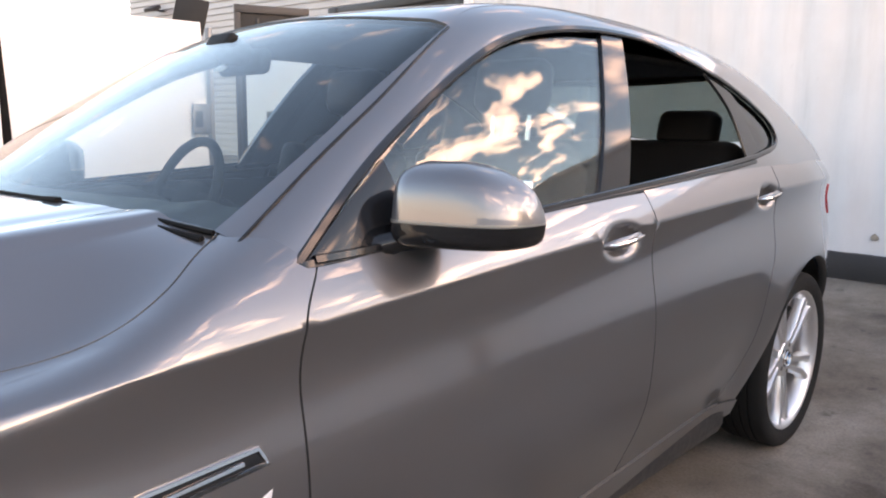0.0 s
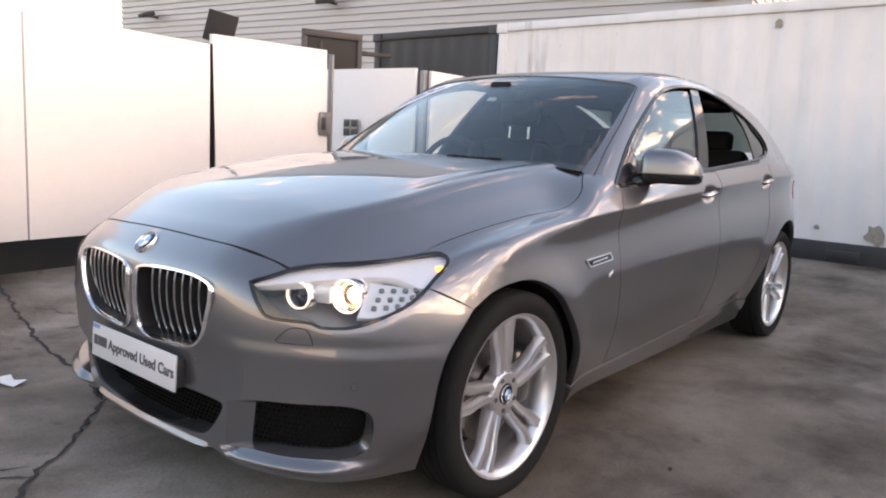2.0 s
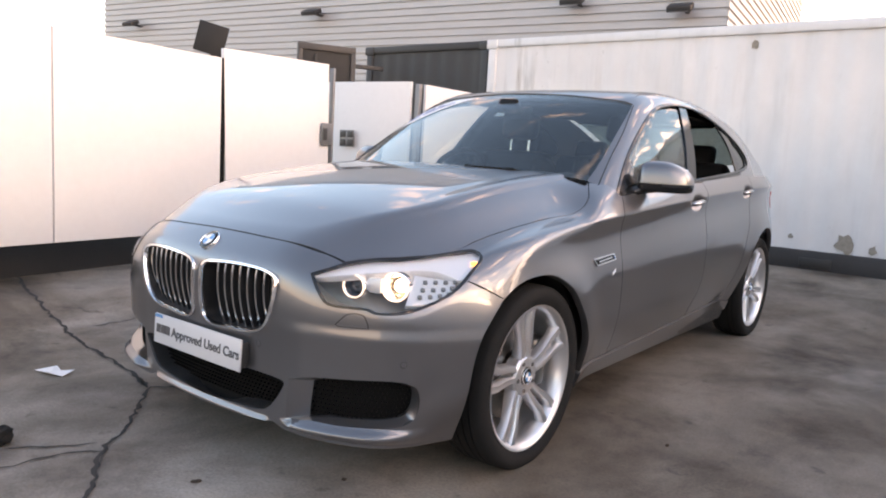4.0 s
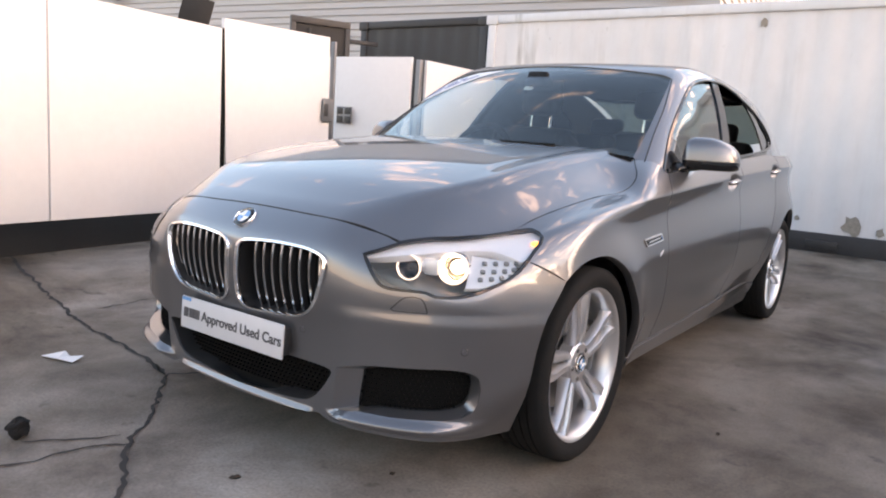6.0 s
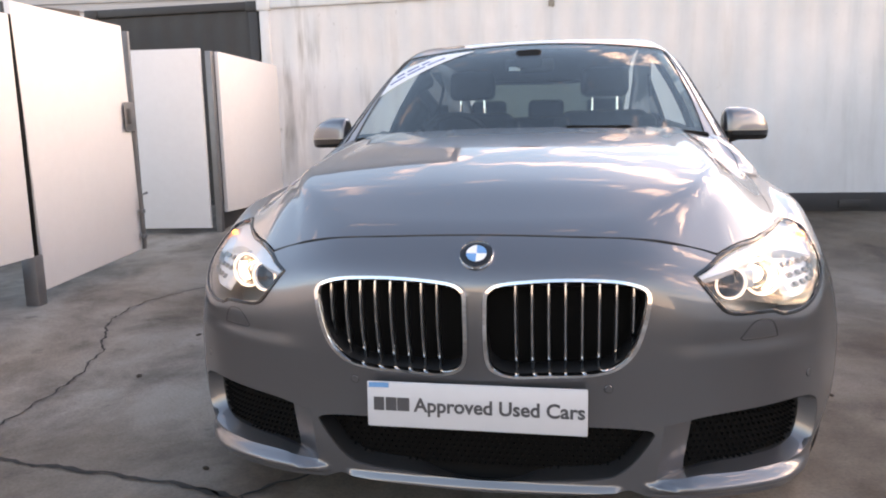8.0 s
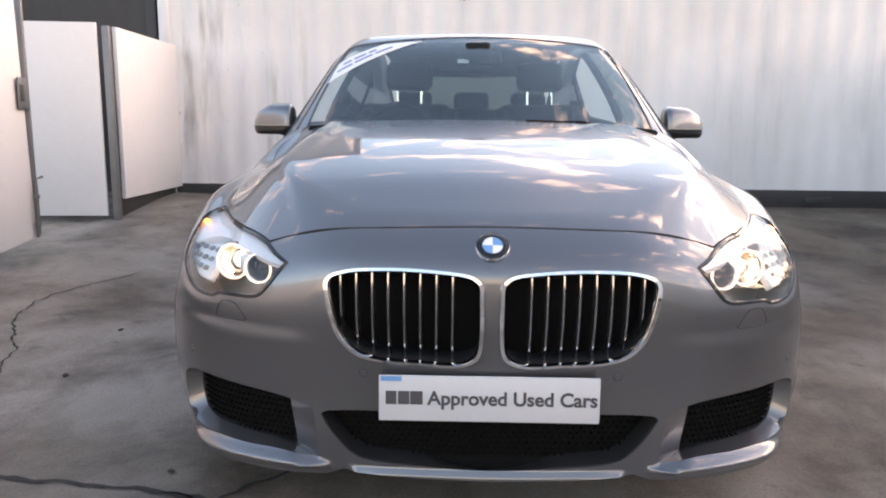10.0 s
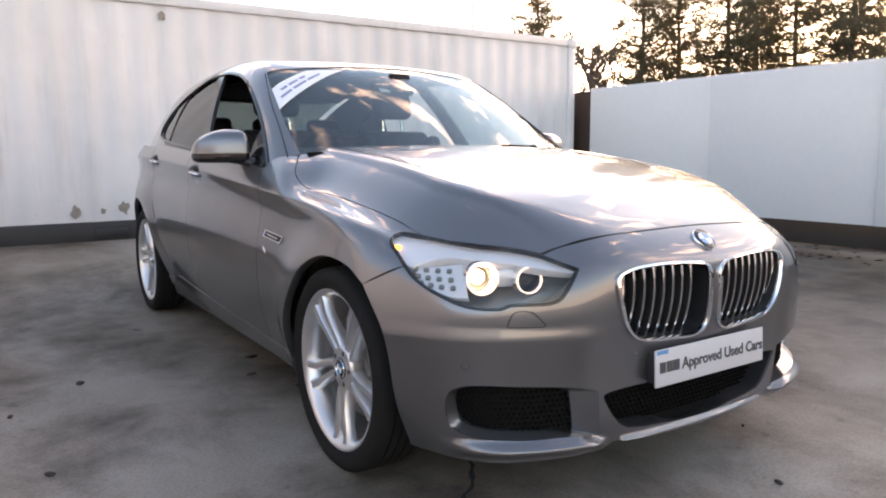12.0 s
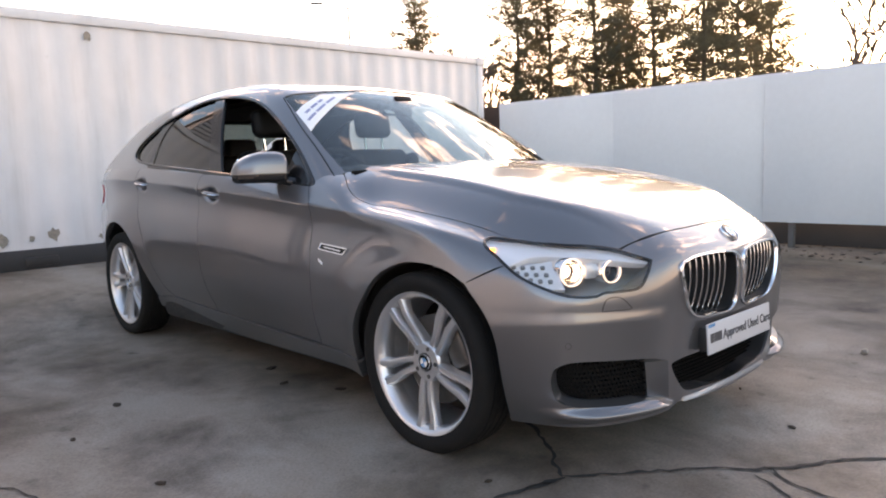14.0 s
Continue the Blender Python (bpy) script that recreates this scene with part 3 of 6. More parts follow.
def building():
    b = thing("warehouse", "grey industrial shed with horizontal ribbed cladding", "warehouse", pose(-3.2, 14.7, 0, 0, 0, 7.0))
    w, h, deep, pitch = 22.5, 8.0, 14.0, 0.20
    zs, ys, z = [], [], 0.0
    while z < h:
        for dz, v in ((0, 0), (0.11, 0), (0.125, 0.05), (0.185, 0.05)):
            zs.append(z + dz); ys.append(v)
        z += pitch
    n = len(zs)
    verts = [(x, y, z) for x in (-w, 0) for y, z in zip(ys, zs)]
    link_mesh("front_cladding", verts, [(i, i + 1, n + i + 1, n + i) for i in range(n - 1)], CLADDING, b)
    verts = [(-y, d, z) for d in (0, deep) for y, z in zip(ys, zs)]
    link_mesh("side_cladding", verts, [(i, i + 1, n + i + 1, n + i) for i in range(n - 1)], CLADDING, b)
    part("roof", box_bm((w + 0.4, deep + 0.4, 0.25), pose(-w / 2, deep / 2, h + 0.1), 0.02), GALV, b)


building()


# ---- cutting panels from the body's form ----
from mathutils.geometry import delaunay_2d_cdt

DOMAINS = {
    # name: (3D to flat, flat to ray start, ray direction, reach)
    "nose": (lambda p: np.stack([0.75 * np.arctan2(p[:, 0], 0.3 - p[:, 1]), p[:, 2]], 1),
             lambda q: (np.stack([0 * q[:, 0], 0 * q[:, 0] + 0.3, q[:, 1]], 1), np.stack([np.sin(q[:, 0] / 0.75), -np.cos(q[:, 0] / 0.75), 0 * q[:, 0]], 1)), 1.6),
    "side": (lambda p: np.stack([p[:, 1], 0.48 * np.arctan2(p[:, 2] - 0.55, p[:, 0] - 0.45)], 1),
             lambda q: (np.stack([0 * q[:, 0] + 0.45, q[:, 0], 0 * q[:, 0] + 0.55], 1), np.stack([np.cos(q[:, 1] / 0.48), 0 * q[:, 0], np.sin(q[:, 1] / 0.48)], 1)), 1.2),
    "top": (lambda p: p[:, :2].copy(),
            lambda q: (np.stack([q[:, 0], q[:, 1], 0 * q[:, 0] + 0.55], 1), np.stack([0 * q[:, 0], 0 * q[:, 0], 0 * q[:, 0] + 1], 1)), 1.3),
    "roof": (lambda p: p[:, :2].copy(),
             lambda q: (np.stack([q[:, 0], q[:, 1], 0 * q[:, 0] + 0.8], 1), np.stack([0 * q[:, 0], 0 * q[:, 0], 0 * q[:, 0] + 1], 1)), 1.2),
    "rail": (lambda p: np.stack([p[:, 1], 0.55 * np.arctan2(p[:, 2] - 0.95, p[:, 0] - 0.2)], 1),
             lambda q: (np.stack([0 * q[:, 0] + 0.2, q[:, 0], 0 * q[:, 0] + 0.95], 1), np.stack([np.cos(q[:, 1] / 0.55), 0 * q[:, 0], np.sin(q[:, 1] / 0.55)], 1)), 1.2),
    "tail": (lambda p: np.stack([0.75 * np.arctan2(p[:, 0], p[:, 1] - 3.2), p[:, 2]], 1),
             lambda q: (np.stack([0 * q[:, 0], 0 * q[:, 0] + 3.2, q[:, 1]], 1), np.stack([np.sin(q[:, 0] / 0.75), np.cos(q[:, 0] / 0.75), 0 * q[:, 0]], 1)), 1.6),
}


def on_side(y, z, form=None):
    """The point of the flank at (y, z)."""
    p = meet(form or body, np.array([[0.0, y, z]]), np.array([[1.0, 0, 0]]), 1.4)[0]
    return tuple(p)


def on_front(x, z):
    p = meet(body, np.array([[x, 0.3, z]]), np.array([[0.0, -1, 0]]), 1.6)[0]
    return tuple(p)


def flow(pts, step, closed=True):
    """A smooth line through flat points (u, v, sharp)."""
    n, out = len(pts), []
    for i in range(n if closed else n - 1):
        a, b = pts[i], pts[(i + 1) % n]
        p0 = a if a[2] or (i == 0 and not closed) else pts[i - 1]
        p3 = b if b[2] or (i + 2 > n - 1 and not closed) else pts[(i + 2) % n]
        p0, a2, b2, p3 = (np.array(q[:2], float) for q in (p0, a, b, p3))
        k = max(1, int(math.ceil(np.linalg.norm(b2 - a2) / step)))
        d = np.linalg.norm(b2 - a2)
        t0 = (b2 - p0) / max(np.linalg.norm(a2 - p0) + d, 1e-6) * d if not np.allclose(p0, a2) else b2 - a2
        t1 = (p3 - a2) / max(np.linalg.norm(p3 - b2) + d, 1e-6) * d if not np.allclose(p3, b2) else b2 - a2
        for s in np.arange(k) / k:
            h = (2 * s ** 3 - 3 * s ** 2 + 1, s ** 3 - 2 * s ** 2 + s, -2 * s ** 3 + 3 * s ** 2, s ** 3 - s ** 2)
            out.append(h[0] * a2 + h[1] * t0 + h[2] * b2 + h[3] * t1)
    if not closed:
        out.append(np.array(pts[-1][:2], float))
    return np.array(out)


def inside(poly, q):
    r = np.zeros(len(q), bool)
    x, y = q[:, 0], q[:, 1]
    for (x0, y0), (x1, y1) in zip(poly, np.roll(poly, -1, 0)):
        if y0 != y1:
            r ^= ((y0 > y) != (y1 > y)) & (x < (x1 - x0) * (y - y0) / (y1 - y0) + x0)
    return r


def whole(half):
    """A symmetrical outline from its x >= 0 half."""
    return list(half) + [(-p[0], *p[1:]) for p in half[::-1] if abs(p[0]) > 1e-4]


def flat_loop(dom, pts, step):
    p = np.array([q[:3] for q in pts], float)
    uv = DOMAINS[dom][0](p)
    return flow([(u, v, len(q) > 3) for (u, v), q in zip(uv, pts)], step)


def flank_grid(lo, hi, step):
    """Points in rows along the shoulder crease, closer together at the crease and in the handle bowls."""
    rows = [0, 0.004, 0.009, 0.016, 0.026, 0.038]
    rows += list(np.arange(0.054, 0.9, step * 0.8))
    rows = np.array([-r for r in rows[:0:-1]] + rows)
    us = np.arange(lo[0] + step / 2, hi[0], step)
    vc = 0.48 * np.arctan2(CREASE_Z(us) - 0.55, CREASE_X(us) - 0.45)
    g = np.stack([np.repeat(us, len(rows)), (vc[:, None] + rows[None]).ravel()], 1)
    g = g[(g[:, 1] > lo[1]) & (g[:, 1] < hi[1])]
    for y, z, a, b in DENTS:
        q = DOMAINS["side"][0](np.array([on_side(y, z)]))[0]
        if lo[0] < q[0] < hi[0]:
            r = np.hypot((g[:, 0] - q[0]) / 1.6 / a, (g[:, 1] - q[1]) / 1.9 / b)
            fine = np.stack(np.meshgrid(np.arange(-1.6 * a, 1.6 * a, 0.0065), np.arange(-1.9 * b, 1.9 * b, 0.005)), -1).reshape(-1, 2)
            fine = fine[np.hypot(fine[:, 0] / 1.6 / a, fine[:, 1] / 1.9 / b) < 0.97] + q
            g = np.concatenate([g[r > 1], fine])
    return g


def panel(name, form, dom, outline, material, parent, holes=(), step=0.026, depth=0.014, lift=0.0, mirror=False, label="", grow=0.0, back=False):
    """One panel: the piece of the form inside the outline, less its holes, with its edges folded inwards."""
    loops = [flat_loop(dom, o, step * 0.6) for o in (outline, *holes)]
    if grow:
        loops[0] = offset_loop(loops[0], grow)
    lo, hi = loops[0].min(0), loops[0].max(0)
    g = np.stack(np.meshgrid(np.arange(lo[0] + step / 2, hi[0], step), np.arange(lo[1] + step / 2, hi[1], step)), -1).reshape(-1, 2)
    if dom == "side" and form is body:
        g = flank_grid(lo, hi, step)
    keep = inside(loops[0], g)
    for h in loops[1:]:
        keep &= ~inside(h, g)
    g = g[keep]
    rim = np.concatenate(loops)
    if len(g):
        near = np.concatenate([((c[:, None] - rim[None]) ** 2).sum(2).min(1) for c in np.array_split(g, max(1, len(g) // 400))])
        g = g[near > (0.3 * step) ** 2]
    pts, edges, k = [Vector(p) for p in rim] + [Vector(p) for p in g], [], 0
    for l in loops:
        edges += [(k + i, k + (i + 1) % len(l)) for i in range(len(l))]
        k += len(l)
    vs, _, fs, *_ = delaunay_2d_cdt(pts, edges, [], 0, 1e-7)
    q = np.array([tuple(v) for v in vs])
    f = np.array([list(t)[:3] for t in fs])
    c = q[f].mean(1)
    keep = inside(loops[0], c)
    for h in loops[1:]:
        keep &= ~inside(h, c)
    f = f[keep]
    start, way = DOMAINS[dom][1](q)
    p = meet(form, start, way, DOMAINS[dom][2])
    nrm = normals(form, p)
    p = p + nrm * lift
    if mirror:
        p, nrm = p * (-1, 1, 1), nrm * (-1, 1, 1)
    face_n = np.cross(p[f[:, 1]] - p[f[:, 0]], p[f[:, 2]] - p[f[:, 0]])
    flip = (face_n * nrm[f].mean(1)).sum(1) < 0
    f[flip] = f[flip][:, ::-1]
    return shell(name, p, nrm, f, material, parent, depth, label, back)


def offset_loop(l, d):
    """Moves a flat loop outwards by d."""
    a = np.roll(l, 1, 0)
    b = np.roll(l, -1, 0)
    t = b - a
    n = np.stack([t[:, 1], -t[:, 0]], 1)
    n /= np.linalg.norm(n, axis=1)[:, None] + 1e-9
    area = 0.5 * np.sum(l[:, 0] * np.roll(l[:, 1], -1) - np.roll(l[:, 0], -1) * l[:, 1])
    return l + n * d * (1 if area > 0 else -1)


def shell(name, p, nrm, f, material, parent, depth, label, back=False):
    edges = {}
    for t in f:
        for a, b in ((t[0], t[1]), (t[1], t[2]), (t[2], t[0])):
            edges[(a, b)] = 1
    rim = [(a, b) for a, b in edges if (b, a) not in edges]
    used = np.unique(f)
    remap = np.full(len(p), -1)
    remap[used] = np.arange(len(used))
    verts, norms, faces = list(p[used]), list(nrm[used]), [tuple(remap[t]) for t in f]
    if depth and rim:
        ids, out = {}, {}
        for a, b in rim:
            o = np.cross(p[b] - p[a], nrm[a])
            o /= np.linalg.norm(o) + 1e-9
            for i in (a, b):
                out[i] = out.get(i, 0) + o
        for i, o in out.items():
            o = o / (np.linalg.norm(o) + 1e-9)
            soft = o * 0.8 + nrm[i] * 0.6
            ids[i] = len(verts)
            verts += [p[i], p[i] - nrm[i] * depth + o * 0.001]
            norms += [soft, o]
        for a, b in rim:
            faces.append((ids[b], ids[a], ids[a] + 1, ids[b] + 1))
    if back:
        k = len(verts)
        verts += list(p[used] - nrm[used] * depth)
        norms += list(-nrm[used])
        faces += [tuple(k + remap[i] for i in t[::-1]) for t in f]
    ob = link_mesh(name, verts, faces, material, parent, label, smooth=True)
    if material is PAINT and depth:      # folded edges turn black, in place of the shade in the shut lines
        ob.data.materials.append(BLACK)
        for q in ob.data.polygons[len(f):]:
            q.material_index = 1
    ob.data.normals_split_custom_set_from_vertices([tuple(v / (np.linalg.norm(v) + 1e-9)) for v in norms])
    return ob


def band(name, form, dom, line, width, material, parent, lift=0.004, closed=True, mirror=False, label="", step=0.015, round_=0.4):
    """A raised trim strip of that width along a line on the form."""
    p0 = np.array([q[:3] for q in line], float)
    uv = DOMAINS[dom][0](p0)
    c = flow([(u, v, len(q) > 3) for (u, v), q in zip(uv, line)], step, closed)
    n = len(c)
    t = (np.roll(c, -1, 0) - np.roll(c, 1, 0)) if closed else np.gradient(c, axis=0)
    nn = np.stack([t[:, 1], -t[:, 0]], 1)
    nn /= np.linalg.norm(nn, axis=1)[:, None] + 1e-9
    rows = []
    for off, up in ((-0.5, -0.003), (-0.5, lift * round_), (-0.3, lift), (0.3, lift), (0.5, lift * round_), (0.5, -0.003)):
        q = c + nn * off * width
        start, way = DOMAINS[dom][1](q)
        p = meet(form, start, way, DOMAINS[dom][2])
        p = p + normals(form, p) * up
        rows.append(p * ((-1, 1, 1) if mirror else (1, 1, 1)))
    verts = np.concatenate(rows)
    m = n if closed else n - 1
    faces = [(r * n + i, r * n + (i + 1) % n, (r + 1) * n + (i + 1) % n, (r + 1) * n + i) for r in range(5) for i in range(m)]
    bm = bmesh.new()
    vs = [bm.verts.new(v) for v in verts]
    for q in faces:
        bm.faces.new([vs[i] for i in q])
    return part(name, bm, material, parent, label)


# ---- the car ----
CAR = thing("car", "dark grey metallic five-door executive hatchback parked on concrete", "car", pose(0, 0, 0.008))

KIDNEY = [(0.392, -0.747, 0.692), (0.380, -0.741, 0.710), (0.345, -0.741, 0.722), (0.30, -0.745, 0.728), (0.20, -0.758, 0.730), (0.093, -0.769, 0.724), (0.046, -0.774, 0.716), (0.027, -0.78, 0.70),
          (0.024, -0.792, 0.667), (0.024, -0.791, 0.571), (0.032, -0.785, 0.524), (0.055, -0.782, 0.506), (0.092, -0.78, 0.499), (0.17, -0.777, 0.503), (0.26, -0.773, 0.507), (0.322, -0.77, 0.522), (0.362, -0.767, 0.560), (0.384, -0.764, 0.62)]
FOG = [(0.440, -0.738, 0.374, 1), (0.53, -0.728, 0.397), (0.68, -0.671, 0.410), (0.80, -0.585, 0.412), (0.838, -0.545, 0.385), (0.835, -0.55, 0.292), (0.80, -0.585, 0.264), (0.66, -0.675, 0.252), (0.52, -0.728, 0.250), (0.428, -0.738, 0.234, 1)]
FOG_INNER = [(0.520, -0.728, 0.372, 1), (0.575, -0.715, 0.386), (0.68, -0.671, 0.396), (0.790, -0.587, 0.398), (0.822, -0.548, 0.380), (0.818, -0.553, 0.300), (0.79, -0.587, 0.276), (0.66, -0.675, 0.262), (0.57, -0.712, 0.258), (0.498, -0.726, 0.256, 1)]
INTAKE = whole([(0.0, -0.765, 0.372), (0.30, -0.757, 0.370), (0.405, -0.737, 0.362), (0.418, -0.734, 0.35), (0.365, -0.742, 0.27), (0.315, -0.745, 0.237), (0.16, -0.752, 0.222), (0.0, -0.757, 0.217)])


def arch(yc, zc, r, a0, a1, n=14):
    return [on_side(yc + r * math.cos(radians(a)), zc + r * math.sin(radians(a))) for a in np.linspace(a0, a1, n)]


ARCH_LINE = ((0.435, 0.27), (0.425, 0.33), (0.40, 0.42), (0.365, 0.49), (0.325, 0.548), (0.225, 0.655), (0.09, 0.715), (-0.045, 0.722), (-0.155, 0.704), (-0.243, 0.665), (-0.303, 0.605), (-0.347, 0.545), (-0.373, 0.47), (-0.384, 0.38), (-0.383, 0.29), (-0.366, 0.18))
FRONT_ARCH = [on_side(*q) for q in ARCH_LINE[9:]]     # from the bumper seam down to the nose's lower edge
BONNET_FRONT = [(0.0, -0.688), (0.132, -0.687), (0.232, -0.685), (0.37, -0.675), (0.49, -0.647), (0.53, -0.634)]
BONNET_SIDE = [(0.568, -0.624), (0.625, -0.551), (0.684, -0.470), (0.766, -0.322), (0.781, -0.20), (0.790, -0.06), (0.796, 0.08), (0.802, 0.28), (0.820, 0.43), (0.826, 0.51), (0.812, 0.577), (0.776, 0.64), (0.744, 0.70)]


def on_top(x, y, dx=0.0, dy=0.0):
    p = meet(body, np.array([[x + dx, y + dy, 0.55]]), np.array([[0.0, 0, 1]]), 1.3)[0]
    return tuple(p)


LAMP = [(0.504, -0.709, 0.733, 1), (0.570, -0.714, 0.655), (0.596, -0.705, 0.644), (0.645, -0.68, 0.642), (0.697, -0.648, 0.640), (0.720, -0.634, 0.630), (0.785, -0.577, 0.634), (0.833, -0.506, 0.661), (0.859, -0.42, 0.70),
        (0.868, -0.335, 0.757), (0.862, -0.275, 0.79), (0.840, -0.249, 0.808), (0.81, -0.247, 0.815), (0.795, -0.285, 0.813), on_top(0.766, -0.332), on_top(0.687, -0.478), on_top(0.628, -0.558), on_top(0.573, -0.63), (0.538, -0.675, 0.748)]
BONNET_EDGE = [on_top(*q) for q in BONNET_SIDE]
SEAM = [on_side(-0.37, 0.733), on_side(-0.243, 0.667)]


def sharp(p):
    return (*p[:3], 1)


def make_body():
    grow = -0.0006
    # bonnet
    front = [on_top(*q) for q in BONNET_FRONT]
    edge = [sharp(BONNET_EDGE[0])] + BONNET_EDGE[1:-1] + [sharp(BONNET_EDGE[-1])]
    rear = [on_top(0.5, 0.60), on_top(0.25, 0.545), on_top(0, 0.53)]
    panel("bonnet", body, "top", whole(front + edge + rear), PAINT, CAR, grow=grow, depth=0.02, step=0.014)
    # nose and bumper
    out = [on_top(*q, 0, -0.004) for q in BONNET_FRONT] + [sharp(on_top(0.572, -0.630)), LAMP[18], sharp(LAMP[0])]
    out += LAMP[1:9] + [sharp(SEAM[0]), sharp(SEAM[1])] + FRONT_ARCH[1:-1] + [sharp(FRONT_ARCH[-1])]
    out += [(0.82, -0.57, 0.187), (0.62, -0.69, 0.185), sharp((0.42, -0.745, 0.187)), sharp((0.37, -0.745, 0.205)), (0.2, -0.76, 0.196), (0, -0.765, 0.192)]
    panel("front_bumper", body, "nose", whole(out), PAINT, CAR, holes=[KIDNEY, [(-p[0], *p[1:]) for p in KIDNEY], FOG, [(-p[0], *p[1:]) for p in FOG], INTAKE], grow=grow, depth=0.012, step=0.0095)
    for mirror in (False, True):
        # front wing
        wing = [sharp(SEAM[1]), sharp(SEAM[0]), *[(q[0] + 0.004, q[1] + 0.003, q[2] + 0.002) for q in LAMP[9:14]], sharp(on_top(0.766, -0.332, 0.003, 0.004))]
        wing += [on_top(*q, 0.0022, 0.001) for q in BONNET_SIDE[4:-1]] + [sharp(on_top(*BONNET_SIDE[-1], 0.004, 0.002)), sharp(on_top(0.80, 0.74)), sharp(on_side(0.797, 1.001)), on_side(0.744, 0.918), on_side(0.735, 0.75), on_side(0.73, 0.55), on_side(0.735, 0.36), sharp(on_side(0.74, 0.285)), sharp(on_side(0.438, 0.267))]
        wing += [on_side(*q) for q in ARCH_LINE[1:9]]
        panel("front_wing", body, "side", wing, PAINT, CAR, mirror=mirror, grow=grow, depth=0.03)
        # doors
        belt = lambda y: 1.006 + 0.062 * (y - 0.79) / 0.95 if y < 1.74 else 1.068 + 0.052 * (y - 1.74) / 0.9
        top = [(y, belt(y)) for y in (1.6, 1.3, 1.0)]
        fd = [sharp(on_side(1.835, belt(1.83) - 0.004)), *[on_side(*q) for q in top], sharp(on_side(0.80, 1.002)), on_side(0.747, 0.918), on_side(0.738, 0.75), on_side(0.733, 0.55), on_side(0.738, 0.36), sharp(on_side(0.743, 0.29)), sharp(on_side(1.76, 0.315)), on_side(1.803, 0.45), on_side(1.818, 0.65), on_side(1.831, 0.85)]
        panel("front_door", body, "side", fd, PAINT, CAR, mirror=mirror, grow=grow, depth=0.02)
        rd = [sharp(on_side(2.74, 1.118)), on_side(2.4, belt(2.4)), on_side(2.1, belt(2.1)), sharp(on_side(1.838, belt(1.84))), on_side(1.834, 0.85), on_side(1.821, 0.65), on_side(1.806, 0.45), sharp(on_side(1.766, 0.315)), sharp(on_side(2.36, 0.33)), on_side(2.46, 0.37), on_side(2.53, 0.50), on_side(2.62, 0.70), on_side(2.69, 0.84), on_side(2.715, 1.0)]
        panel("rear_door", body, "side", rd, PAINT, CAR, mirror=mirror, grow=grow, depth=0.02)
        # quarter panel
        rear_arch = arch(3.05, 0.365, 0.405, 155, -15, 20)
        qp = [sharp(on_side(2.364, 0.326)), on_side(2.463, 0.368), on_side(2.533, 0.498), on_side(2.623, 0.698), on_side(2.693, 0.838), on_side(2.718, 1.0), sharp(on_side(2.743, 1.117)), on_side(3.0, 1.12), on_side(3.4, 1.12), sharp(on_side(3.75, 1.08)), on_side(3.92, 0.95), on_side(3.98, 0.75), sharp(on_side(3.9, 0.32)), sharp(on_side(3.48, 0.30))] + rear_arch[::-1][1:-1] + [sharp(on_side(2.60, 0.30))]
        panel("quarter_panel", body, "side", qp, PAINT, CAR, mirror=mirror, grow=grow, depth=0.03)
        # sill
        sill = [sharp(on_side(0.44, 0.262)), on_side(0.8, 0.279), on_side(1.7, 0.307), sharp(on_side(2.36, 0.322)), sharp(on_side(2.605, 0.297)), sharp(on_side(2.605, 0.240)), on_side(2.45, 0.214), on_side(1.7, 0.20), sharp(on_side(0.44, 0.19))]
        panel("sill", body, "side", sill, PAINT, CAR, mirror=mirror, lift=0.006, depth=0.05)
        # roof side with the pillars
        dlo = [(0.855, 0.765, 1.003, 1), (0.80, 1.01, 1.195), (0.745, 1.27, 1.352), (0.70, 1.49, 1.442), (0.668, 1.75, 1.488), (0.655, 2.0, 1.503), (0.658, 2.224, 1.496), (0.688, 2.565, 1.434), (0.71, 2.80, 1.362), (0.735, 3.03, 1.262), (0.748, 3.065, 1.212), (0.763, 3.0, 1.172), (0.79, 2.757, 1.14, 1), (0.81, 2.428, 1.115), (0.838, 1.7, 1.068), (0.845, 1.3, 1.04)]
        frame_out = [(0.825, 0.725, 0.988, 1), (0.793, 0.690, 1.068, 1), (0.757, 0.875, 1.19), (0.717, 1.085, 1.33), (0.656, 1.328, 1.468), (0.605, 1.46, 1.51), (0.585, 1.75, 1.535), (0.578, 2.2, 1.538), (0.58, 2.7, 1.49), (0.59, 3.1, 1.41), (0.60, 3.5, 1.30), (0.60, 3.85, 1.17), (0.62, 4.0, 1.06, 1), (0.75, 3.5, 1.06, 1), (0.82, 2.8, 1.09), (0.85, 2.4, 1.08), (0.866, 1.7, 1.045), (0.866, 1.3, 1.015), (0.858, 0.9, 0.982, 1)]
        panel("roof_side", green, "rail", frame_out, PAINT, CAR, holes=[dlo], mirror=mirror, depth=0.010)
        band("window_surround", green, "rail", dlo, 0.015, GLOSSY, CAR, lift=0.005, mirror=mirror)
        # side glass, by panes
        front_glass = [dlo[0], *dlo[1:5], (0.656, 1.955, 1.503, 1), (0.71, 1.87, 1.39), (0.85, 1.665, 1.068, 1), (0.86, 1.3, 1.035)]
        if not mirror:
            panel("front_window", green, "rail", front_glass, GLASS, CAR, mirror=mirror, lift=-0.012, depth=0.004, back=True).visible_shadow = False
